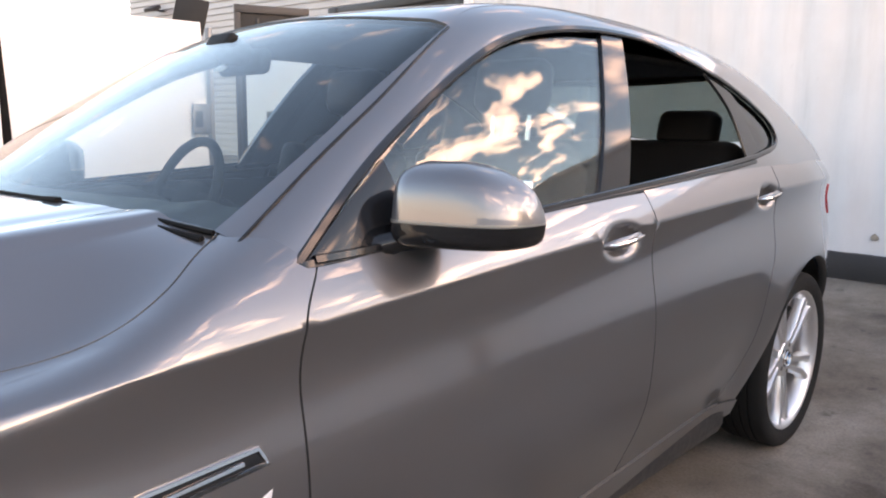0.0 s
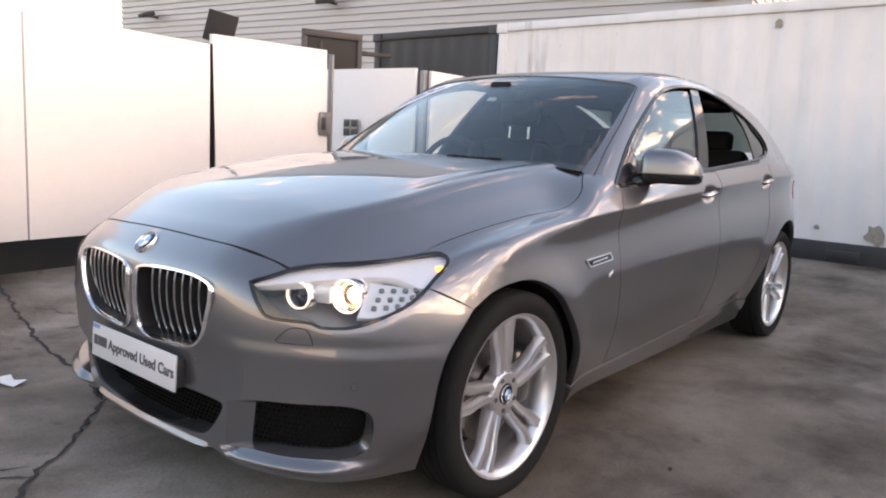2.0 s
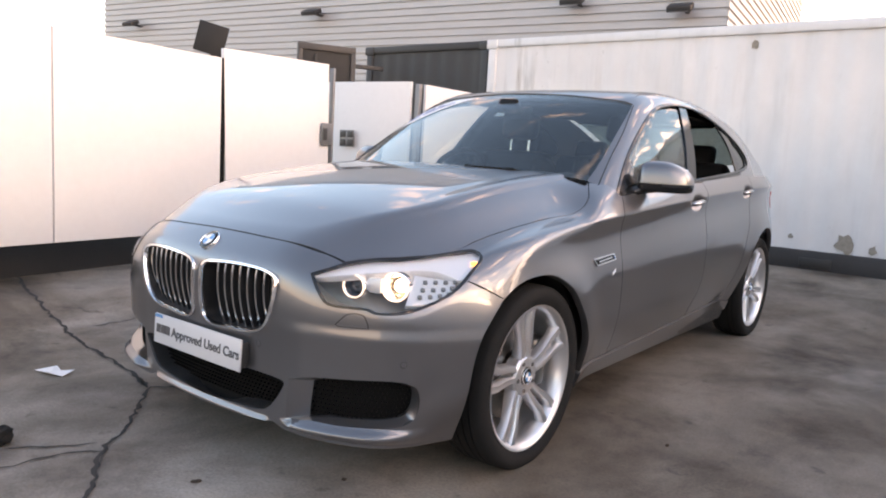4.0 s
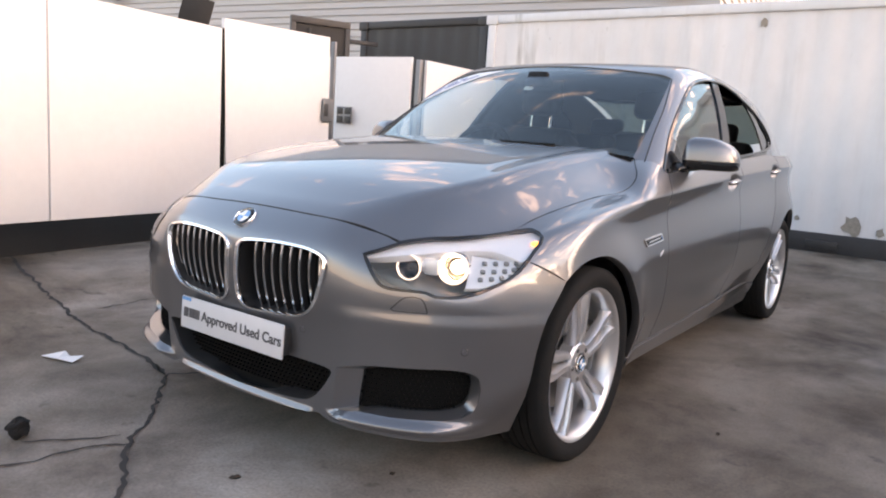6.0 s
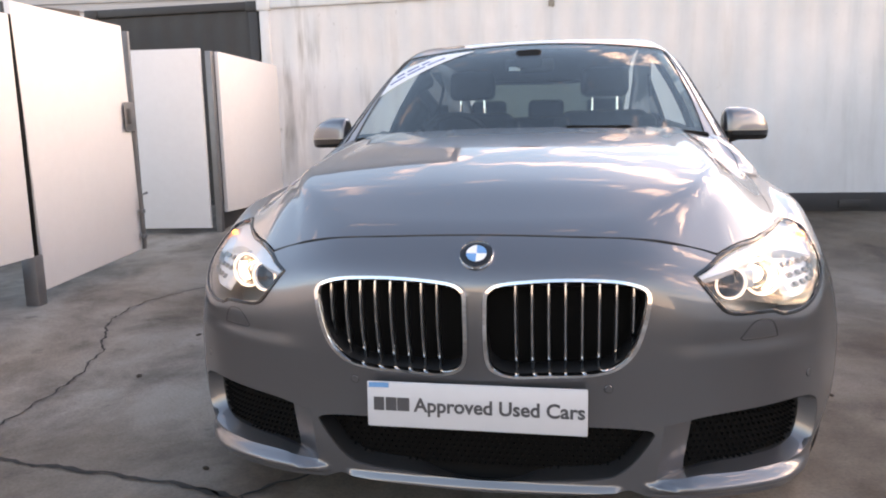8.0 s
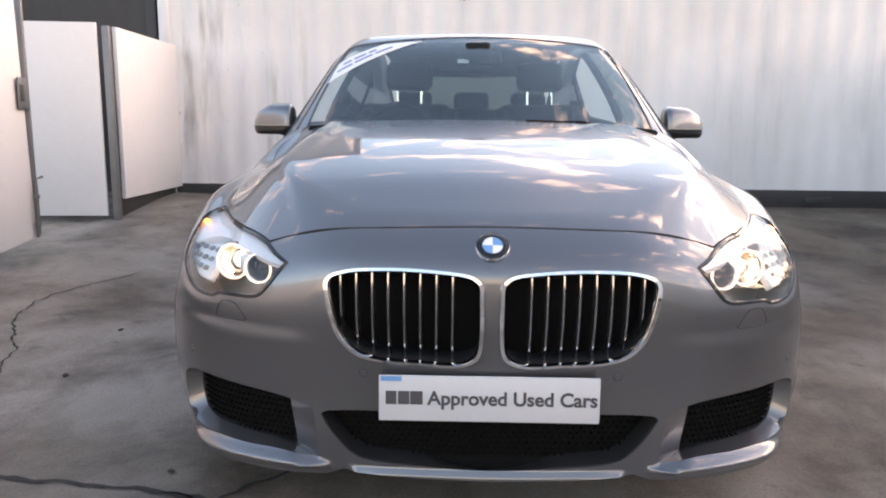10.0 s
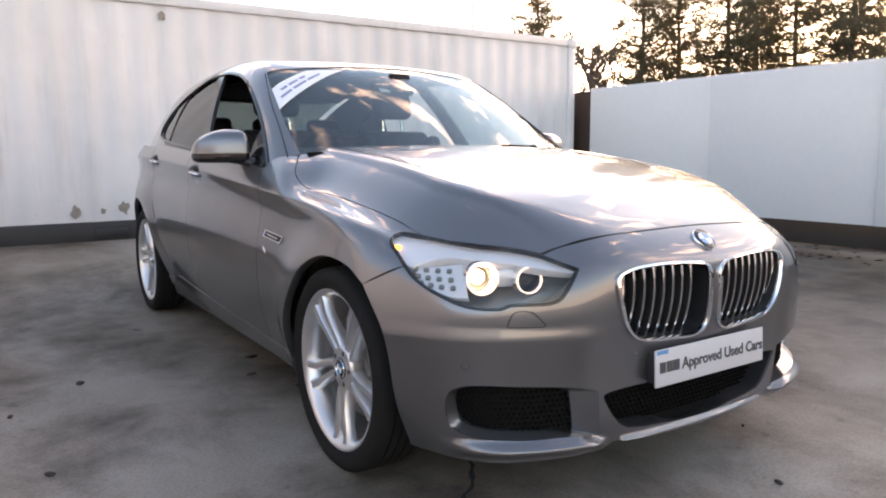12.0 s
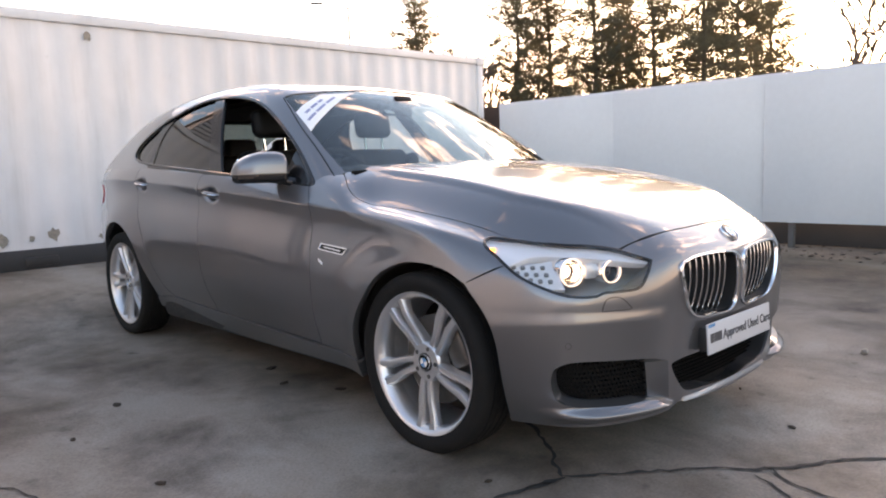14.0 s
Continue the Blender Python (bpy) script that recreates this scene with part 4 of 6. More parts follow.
        pillar = [(0.852, 1.66, 1.062, 1), (0.71, 1.865, 1.392), (0.652, 1.945, 1.506, 1), (0.652, 2.055, 1.506, 1), (0.71, 1.985, 1.39), (0.85, 1.80, 1.066, 1)]
        panel("door_pillar", green, "rail", pillar, GLOSSY, CAR, mirror=mirror, lift=-0.004, depth=0.02)
        rear_glass = [(0.845, 1.79, 1.07, 1), (0.71, 1.975, 1.39), (0.655, 2.045, 1.503, 1), (0.658, 2.224, 1.496), (0.688, 2.565, 1.434, 1), (0.735, 2.66, 1.30), (0.80, 2.69, 1.13, 1), (0.81, 2.428, 1.112)]
        if mirror:      # the other rear window is wound down, like the front one on this side
            panel("rear_window", green, "rail", rear_glass, TINTED, CAR, mirror=mirror, lift=-0.012, depth=0.004, back=True).visible_shadow = False
        bar = [(0.688, 2.555, 1.437, 1), (0.735, 2.65, 1.30), (0.80, 2.68, 1.13, 1), (0.79, 2.80, 1.143, 1), (0.735, 2.775, 1.30), (0.70, 2.68, 1.40, 1)]
        panel("window_bar", green, "rail", bar, GLOSSY, CAR, mirror=mirror, lift=-0.006, depth=0.01)
        tail_glass = [(0.70, 2.685, 1.398, 1), (0.71, 2.80, 1.362), (0.735, 3.03, 1.262), (0.748, 3.065, 1.212), (0.763, 3.0, 1.172), (0.79, 2.805, 1.143, 1), (0.735, 2.78, 1.30)]
        panel("quarter_window", green, "rail", tail_glass, TINTED, CAR, mirror=mirror, lift=-0.012, depth=0.004, back=True).visible_shadow = False
    # windscreen, roof, hatch
    ws = whole([(0, 0.505, 1.07), (0.35, 0.55, 1.07), (0.60, 0.625, 1.07), sharp((0.79, 0.694, 1.07)), (0.752, 0.875, 1.19), (0.712, 1.085, 1.33), sharp((0.648, 1.325, 1.468)), (0.44, 1.292, 1.48), (0, 1.27, 1.49)])
    panel("windscreen", green, "roof", ws, GLASS, CAR, depth=0.005, back=True, lift=-0.004).visible_shadow = False
    roof = whole([(0, 1.275, 1.5), (0.44, 1.297, 1.5), sharp((0.645, 1.331, 1.5)), (0.603, 1.46, 1.51), (0.583, 1.75, 1.535), (0.576, 2.2, 1.538), (0.578, 2.7, 1.49), sharp((0.585, 3.1, 1.41)), (0.4, 3.17, 1.4), (0, 3.22, 1.4)])
    panel("roof", green, "roof", roof, PAINT, CAR, grow=grow, depth=0.02)
    hatch = whole([(0, 3.225, 1.5), (0.4, 3.175, 1.5), sharp((0.588, 3.105, 1.5)), (0.598, 3.5, 1.3), sharp((0.60, 3.84, 1.17)), (0.4, 3.95, 1.1), (0, 4.0, 1.1)])
    panel("rear_screen", green, "roof", hatch, PRIVACY, CAR, depth=0.005, back=True, lift=-0.004).visible_shadow = False
    tail = whole([(0, 4.1, 1.10), (0.4, 4.05, 1.09), sharp((0.66, 3.9, 1.06)), (0.78, 3.85, 0.9), sharp((0.80, 3.85, 0.35)), (0.4, 4.1, 0.30), (0, 4.15, 0.30)])
    panel("tailgate", body, "tail", tail, PAINT, CAR, depth=0.02)


make_body()


def make_chassis():
    part("underbody", box_bm((1.24, 4.35, 0.40), pose(0, 1.65, 0.35), 0.05), BLACK, CAR, "black underbody")
    part("floor_pan", box_bm((1.70, 2.15, 0.38), pose(0, 1.52, 0.36), 0.05), BLACK, CAR)
    part("boot_floor", box_bm((1.1, 0.5, 0.10), pose(0, 3.6, 0.62), 0.03), BLACK, CAR)
    part("engine_cover", box_bm((1.1, 0.9, 0.30), pose(0, -0.05, 0.66), 0.05), BLACK, CAR)
    for s in (1, -1):
        for y, z, r in ((0.0, 0.32, 0.435), (3.05, 0.365, 0.425)):
            bm = bmesh.new()
            ring = []
            for x in (0.60, 0.875):
                ring.append([bm.verts.new((s * x, y + r * math.cos(a), z + r * math.sin(a))) for a in np.linspace(radians(-6), radians(186), 30)])
            for i in range(29):
                bm.faces.new((ring[0][i], ring[0][i + 1], ring[1][i + 1], ring[1][i]))
            bm.faces.new(ring[0])
            part("wheel_arch_liner", bm, BLACK, CAR)


make_chassis()


def make_wheel(y, z, x):
    """A wheel whose face looks along +x."""
    w = part("wheel", lathe_bm([(0.235, -0.12), (0.245, -0.125), (0.262, -0.12), (0.272, -0.115), (0.27, -0.105), (0.255, -0.09), (0.245, 0.02), (0.25, 0.06), (0.262, 0.083), (0.272, 0.092), (0.278, 0.094), (0.278, 0.088), (0.268, 0.08), (0.25, 0.03), (0.238, -0.02), (0.235, -0.12)], 72), ALLOY, CAR, "silver alloy wheel with five pairs of spokes")
    tyre = [(0.270, 0.086), (0.282, 0.094), (0.300, 0.103), (0.318, 0.106), (0.332, 0.102), (0.342, 0.095), (0.3475, 0.085)]
    for x0 in (0.05, 0.018, -0.018, -0.05):
        tyre += [(0.350, x0 + 0.012), (0.3505, x0 + 0.004), (0.342, x0 + 0.0035), (0.342, x0 - 0.0035), (0.3505, x0 - 0.004), (0.350, x0 - 0.012)]
    tyre += [(0.3475, -0.085), (0.342, -0.095), (0.318, -0.108), (0.30, -0.106), (0.27, -0.10)]
    part("tyre", lathe_bm(tyre, 72), RUBBER, w, "black low-profile tyre")
    for k in range(5):
        for s in (-1, 1):
            bm = bmesh.new()
            rings = []
            for r, off, wid, xf, xb in ((0.05, 0.017, 0.016, 0.060, 0.02), (0.085, 0.0195, 0.0155, 0.067, 0.02), (0.14, 0.024, 0.0165, 0.074, 0.035), (0.20, 0.031, 0.0185, 0.079, 0.045), (0.245, 0.037, 0.020, 0.081, 0.04), (0.264, 0.040, 0.021, 0.085, 0.05)):
                c = s * off + 0.007 * math.sin((r - 0.05) * 29)
                rings.append([bm.verts.new(v) for v in ((xb, c - wid, r), (xf - 0.016, c - wid, r), (xf - 0.003, c - wid * 0.62, r), (xf - (0.006 if s < 0 else 0), c, r), (xf - 0.003, c + wid * 0.62, r), (xf - 0.016, c + wid, r), (xb, c + wid, r))])
            for a, b in zip(rings, rings[1:]):
                for i in range(7):
                    bm.faces.new((a[i], a[(i + 1) % 7], b[(i + 1) % 7], b[i]))
            bm.faces.new(rings[0][::-1]); bm.faces.new(rings[-1])
            bm.transform(Matrix.Rotation(radians(72 * k + 8), 4, "X"))
            part("spoke", bm, ALLOY, w)
    part("hub", lathe_bm([(0.0001, 0.05), (0.036, 0.05), (0.038, 0.066), (0.07, 0.064), (0.078, 0.055), (0.08, 0.01), (0.0001, 0.01)], 40), ALLOY, w)
    part("hub_cap", lathe_bm([(0.0001, 0.072), (0.02, 0.0715), (0.031, 0.069), (0.034, 0.064), (0.034, 0.05)], 32), GLOSSY, w, "black hub cap with a round badge")
    for k in range(5):
        a = radians(72 * k + 44)
        b = lathe_bm([(0.0001, 0.068), (0.008, 0.068), (0.0095, 0.065), (0.0095, 0.05)], 6)
        b.transform(pose(0, 0.056 * math.cos(a), 0.056 * math.sin(a)))
        part("wheel_bolt", b, STEEL, w)
    part("brake_disc", lathe_bm([(0.09, 0.0), (0.175, 0.0), (0.177, -0.003), (0.177, -0.025), (0.175, -0.028), (0.09, -0.028)], 60, closed=True), STEEL, w)
    bm = box_bm((0.09, 0.10, 0.20), pose(-0.01, 0.15, 0.02), 0.02)
    part("brake_caliper", bm, STEEL, w, "grey brake caliper")
    w.matrix_basis = pose(x, y, z, 0, 0, 0)
    return w


W1 = make_wheel(0.03, 0.328, 0.826)
copy_thing(W1, pose(0.81, 3.07, 0.345) @ pose(0, 0, 0, 25))
copy_thing(W1, pose(-0.826, 0.03, 0.328, 0, 0, 180) @ pose(0, 0, 0, 28))
copy_thing(W1, pose(-0.81, 3.07, 0.345, 0, 0, 180) @ pose(0, 0, 0, 10))


# ---- the car's details ----
def at_form(form, dom, p, lift=0.0, mirror=False):
    """The point of the form nearest to p in that domain, and its normal."""
    q = DOMAINS[dom][0](np.array([p[:3]], float))
    start, way = DOMAINS[dom][1](q)
    c = meet(form, start, way, DOMAINS[dom][2])
    n = normals(form, c)
    c = c + n * lift
    f = np.array((-1, 1, 1)) if mirror else np.ones(3)
    return Vector(c[0] * f), Vector(n[0] * f)


def facing(point, normal, up=(0, 0, 1)):
    """A pose whose x axis looks along the normal and whose z stays up."""
    x = Vector(normal).normalized()
    y = Vector(up).cross(x).normalized()
    z = x.cross(y)
    m = Matrix((x, y, z)).transposed().to_4x4()
    m.translation = point
    return m


def wall(name, form, dom, outline, l0, l1, material, parent, mirror=False, label="", step=0.012):
    """The side wall of a recess, from one depth to another."""
    q = flat_loop(dom, outline, step)
    start, way = DOMAINS[dom][1](q)
    p = meet(form, start, way, DOMAINS[dom][2])
    n = normals(form, p)
    f = np.array((-1, 1, 1)) if mirror else np.ones(3)
    bm = bmesh.new()
    a = [bm.verts.new(v) for v in (p + n * l0) * f]
    b = [bm.verts.new(v) for v in (p + n * l1) * f]
    k = len(a)
    for i in range(k):
        bm.faces.new((a[i], a[(i + 1) % k], b[(i + 1) % k], b[i]))
    return part(name, bm, material, parent, label)


def make_grille(mirror):
    g = panel("grille", body, "nose", KIDNEY, MESH, CAR, lift=-0.075, mirror=mirror, depth=0.0, label="kidney-shaped grille opening with chrome slats")
    wall("grille_wall", body, "nose", KIDNEY, 0.0, -0.075, BLACK, g, mirror)
    band("surround", body, "nose", KIDNEY, 0.0105, CHROME, g, lift=0.010, mirror=mirror, label="polished chrome surround", step=0.01)
    loop = np.array([(p[0], p[2]) for p in KIDNEY])
    for k in range(9):
        x = 0.055 + k * (0.365 - 0.055) / 8
        zs = []
        for (x0, z0), (x1, z1) in zip(loop, np.roll(loop, -1, 0)):
            if (x0 - x) * (x1 - x) < 0:
                zs.append(z0 + (z1 - z0) * (x - x0) / (x1 - x0))
        if len(zs) < 2:
            continue
        lo, hi = min(zs) + 0.001, max(zs) - 0.001
        bm, rings = bmesh.new(), []
        steps = np.linspace(0, 1, 9)
        run = np.stack([0 * steps + x, 0 * steps + 0.3, lo + (hi - lo) * steps], 1)
        run = meet(body, run, np.tile((0.0, -1.0, 0.0), (9, 1)), 1.6)
        for s, c in zip(steps, run):
            z = c[2]
            back = 0.010 + 0.022 * (1 - s) ** 2.2
            sx = -1 if mirror else 1
            rings.append([bm.verts.new((sx * (x + dx), c[1] + back + dy, z)) for dx, dy in ((-0.0038, 0.026), (-0.0041, 0.003), (-0.0018, 0.0), (0.0018, 0.0), (0.0041, 0.003), (0.0038, 0.026))])
        for a, b in zip(rings, rings[1:]):
            for i in range(6):
                bm.faces.new((a[i], a[(i + 1) % 6], b[(i + 1) % 6], b[i])).material_index = 0 if i in (1, 2, 3) else 1
        part("slat", bm, SLAT, g).data.materials.append(BLACK)


def loft(name, form, dom, outer, l0, inner, l1, material, parent, mirror=False):
    """A skin from one outline on the form to another one, deeper."""
    f = np.array((-1, 1, 1)) if mirror else np.ones(3)
    rows = []
    for o, l in ((outer, l0), (inner, l1)):
        p = np.array([q[:3] for q in o], float)
        uv = DOMAINS[dom][0](p)
        n = len(uv)
        fine = []
        for i in range(n):
            a, b = uv[i], uv[(i + 1) % n]
            t0 = (b - uv[i - 1]) * 0.5 if len(o[i]) == 3 else b - a
            t1 = (uv[(i + 2) % n] - a) * 0.5 if len(o[(i + 1) % n]) == 3 else b - a
            for s in np.arange(6) / 6:
                fine.append((2 * s ** 3 - 3 * s ** 2 + 1) * a + (s ** 3 - 2 * s ** 2 + s) * t0 + (3 * s ** 2 - 2 * s ** 3) * b + (s ** 3 - s ** 2) * t1)
        start, way = DOMAINS[dom][1](np.array(fine))
        p = meet(form, start, way, DOMAINS[dom][2])
        rows.append((p + normals(form, p) * l) * f)
    k = len(rows[0])
    bm = bmesh.new()
    grid = []
    for t in (0, 0.12, 0.5, 1):
        grid.append([bm.verts.new(a + (b - a) * t) for a, b in zip(*rows)])
    for a, b in zip(grid, grid[1:]):
        for i in range(k):
            bm.faces.new((a[i], a[(i + 1) % k], b[(i + 1) % k], b[i]))
    return part(name, bm, material, parent)


def make_intake(name, outline, mirror, deep, nx, nz, rim):
    g = panel(name, body, "nose", outline, MESH, CAR, lift=-deep, mirror=mirror, depth=0.0, label="black air intake with a plastic mesh")
    if rim:
        loft("painted_recess", body, "nose", rim, 0.0, outline, -deep * 0.75, PAINT, g, mirror)
    wall("intake_wall", body, "nose", outline, -deep * 0.75 if rim else -0.012, -deep, BLACK, g, mirror)
    q = flat_loop("nose", outline, 0.02)
    c0, c1 = q.min(0), q.max(0)
    du, dv = (c1 - c0) / (nx, nz)
    grid = np.array([(c0[0] + (i + 0.5 + 0.5 * (j % 2)) * du, c0[1] + (j + 0.5) * dv) for i in range(nx) for j in range(nz)])
    grid = grid[inside(q, grid)]
    start, way = DOMAINS["nose"][1](grid)
    p = meet(body, start, way, 1.6)
    n = normals(body, p)
    p = p + n * (0.006 - deep)
    f = np.array((-1, 1, 1)) if mirror else np.ones(3)
    verts, faces = [], []
    for c, d in zip(p * f, n * f):
        m, k = facing(Vector(c), Vector(d)), len(verts)
        verts += [m @ Vector((x, y * du * 0.16, z * dv * 0.2)) for x in (-0.005, 0.005) for y in (-1, 1) for z in (-1, 1)]
        faces += [tuple(k + i for i in t) for t in ((0, 1, 3, 2), (4, 6, 7, 5), (0, 4, 5, 1), (2, 3, 7, 6), (0, 2, 6, 4), (1, 5, 7, 3))]
    tagged(link_mesh("mesh_ribs", verts, faces, MESH, g), kind="stuff")


def make_lamp(mirror):
    s = -1 if mirror else 1
    h = panel("headlamp", body, "nose", LAMP, SMOKED, CAR, lift=-0.105, mirror=mirror, depth=0.0, step=0.02, label="clear-lensed headlamp with two lit rings")
    wall("lamp_wall", body, "nose", LAMP, 0.0, -0.105, SMOKED, h, mirror)
    panel("lens", body, "nose", LAMP, CLEAR, h, lift=0.001, mirror=mirror, depth=0.0, step=0.02, label="clear lamp lens").visible_shadow = False
    band("lamp_seal", body, "nose", LAMP, 0.008, GLOSSY, h, lift=0.003, mirror=mirror, label="black lamp seal")
    brow = [(0.508, -0.705, 0.731, 1), *LAMP[:13:-1], LAMP[13], LAMP[12], LAMP[11], LAMP[10], LAMP[9], (0.852, -0.375, 0.736, 1), (0.824, -0.392, 0.748), (0.771, -0.405, 0.759), (0.717, -0.453, 0.760), (0.66, -0.528, 0.754), (0.585, -0.632, 0.743), (0.512, -0.70, 0.727, 1)]
    panel("brow", body, "nose", brow, SILVER, h, lift=-0.012, mirror=mirror, depth=0.03, step=0.015, label="silver upper trim")
    for (x, y, z), r, lit in (((0.694, -0.510, 0.698), 0.050, True), ((0.599, -0.606, 0.698), 0.040, False)):
        m = facing(Vector((s * x, y, z)), Vector((s * 0.28, -1, 0.02)))
        bm = lathe_bm([(r * 0.74, -0.05), (r * 0.78, 0.002), (r * 0.84, 0.010), (r * 0.88, 0.012), (r * 1.0, 0.012), (r * 1.06, 0.0), (r * 1.06, -0.06)], 40)
        bm.transform(m)
        part("lamp_tube", bm, CHROME, h)
        bm = lathe_bm([(r * 0.88, 0.011), (r * 0.905, 0.018), (r * 0.97, 0.018), (r * 1.0, 0.011)], 40)
        bm.transform(m)
        part("light_ring", bm, RING_ON, h, "lit ring light")
        bm = lathe_bm([(0.0001, 0.0), (r * 0.3, -0.003), (r * 0.55, -0.011), (r * 0.70, -0.022), (r * 0.76, -0.034)], 32)
        bm.transform(m)
        part("projector", bm, CLEAR if lit else GLOSSY, h, "projector lens")
        if lit:
            bm = lathe_bm([(0.0001, -0.016), (r * 0.30, -0.018), (r * 0.42, -0.026), (r * 0.44, -0.04)], 32)
            bm.transform(m)
            part("bulb", bm, LAMP_ON, h, "lit bulb")
    c0 = Vector((s * 0.64, -0.555, 0.70))
    part("reflector_bridge", box_bm((0.055, 0.03, 0.05), facing(c0, Vector((s * 0.3, -1, 0))) @ pose(0, 0, 0, 0, 0, 90), 0.008), HOUSING, h)
    panel("led_reflector", body, "nose", [(0.765, -0.50, 0.755, 1), (0.84, -0.39, 0.745, 1), (0.852, -0.40, 0.715), (0.81, -0.50, 0.672), (0.77, -0.55, 0.668, 1)], HOUSING, h, lift=-0.028, mirror=mirror, depth=0.02, step=0.014)
    for i in range(4):
        for j in range(3):
            c, n = at_form(body, "nose", (0.848 - 0.019 * i - 0.005 * j, -0.392 - 0.028 * i - 0.010 * j, 0.741 - 0.021 * j - 0.002 * i), -0.024, mirror)
            part("led", box_bm((0.010, 0.016, 0.015), facing(c, n), 0.004), SMOKED, h)
    c, n = at_form(body, "nose", (0.84, -0.285, 0.785), -0.008, mirror)
    bm = bmesh.new()
    bmesh.ops.create_icosphere(bm, subdivisions=2, radius=0.011, matrix=facing(c, n) @ Matrix.Diagonal((0.5, 1.5, 0.8, 1)))
    part("indicator", bm, AMBER, h, "lit amber indicator")


def make_badge():
    c, n = at_form(body, "nose", (0, -0.748, 0.783), 0.002)
    m = facing(c, n)
    b = part("bonnet_badge", badge_disc(0.041, m), GLOSSY, CAR, "round badge, black ring round blue and white quarters")
    badge_face(0.041, m, b)


def badge_disc(r, m):
    bm = lathe_bm([(0.0001, 0.006), (r * 0.62, 0.006), (r * 0.9, 0.004), (r, 0.0), (r, -0.006)], 40)
    bm.transform(m)
    return bm


def badge_face(r, m, parent):
    for k in range(4):
        bm = bmesh.new()
        vs = [bm.verts.new((0.0068, 0, 0))] + [bm.verts.new((0.0068, r * 0.6 * math.cos(a), r * 0.6 * math.sin(a))) for a in np.linspace(k * math.pi / 2, (k + 1) * math.pi / 2, 10)]
        bm.faces.new(vs)
        bm.transform(m)
        part("badge_quarter", bm, WHITE if k % 2 else BLUE, parent, "", smooth=False)
    bm = lathe_bm([(r * 0.93, 0.003), (r * 0.97, 0.006), (r * 1.02, 0.003), (r * 1.02, -0.004)], 40)
    bm.transform(m)
    part("badge_rim", bm, CHROME, parent)


def make_plate():
    m = pose(-0.003, -0.797, 0.421, -3, 0, 0)
    p = part("number_plate", box_bm((0.532, 0.008, 0.113), m, 0.0035), PLATE, CAR, "white dealer plate with dark grey lettering")
    part("plate_holder", box_bm((0.53, 0.03, 0.09), m @ pose(0, 0.018, 0), 0.004), BLACK, p)
    text = bpy.data.curves.new("lettering", "FONT")
    text.body, text.size, text.align_x, text.extrude = "Approved Used Cars", 0.0475, "LEFT", 0.0006
    text.offset = 0.0012
    t = new("lettering", text)
    text.materials.append(INK)
    t.parent = p
    t.matrix_basis = m @ pose(-0.148, -0.0046, -0.014, 90)
    for i, (w, h) in enumerate(((0.026, 0.033), (0.027, 0.033), (0.030, 0.033))):
        part("brand_bar", box_bm((w, 0.0012, h), m @ pose(-0.236 + 0.0305 * i, -0.0046, 0.002), 0.0), INK, p, "", smooth=False)
    part("blue_corner", box_bm((0.05, 0.0012, 0.012), m @ pose(-0.236, -0.0046, 0.0485), 0.0), BLUE, p, "", smooth=False)


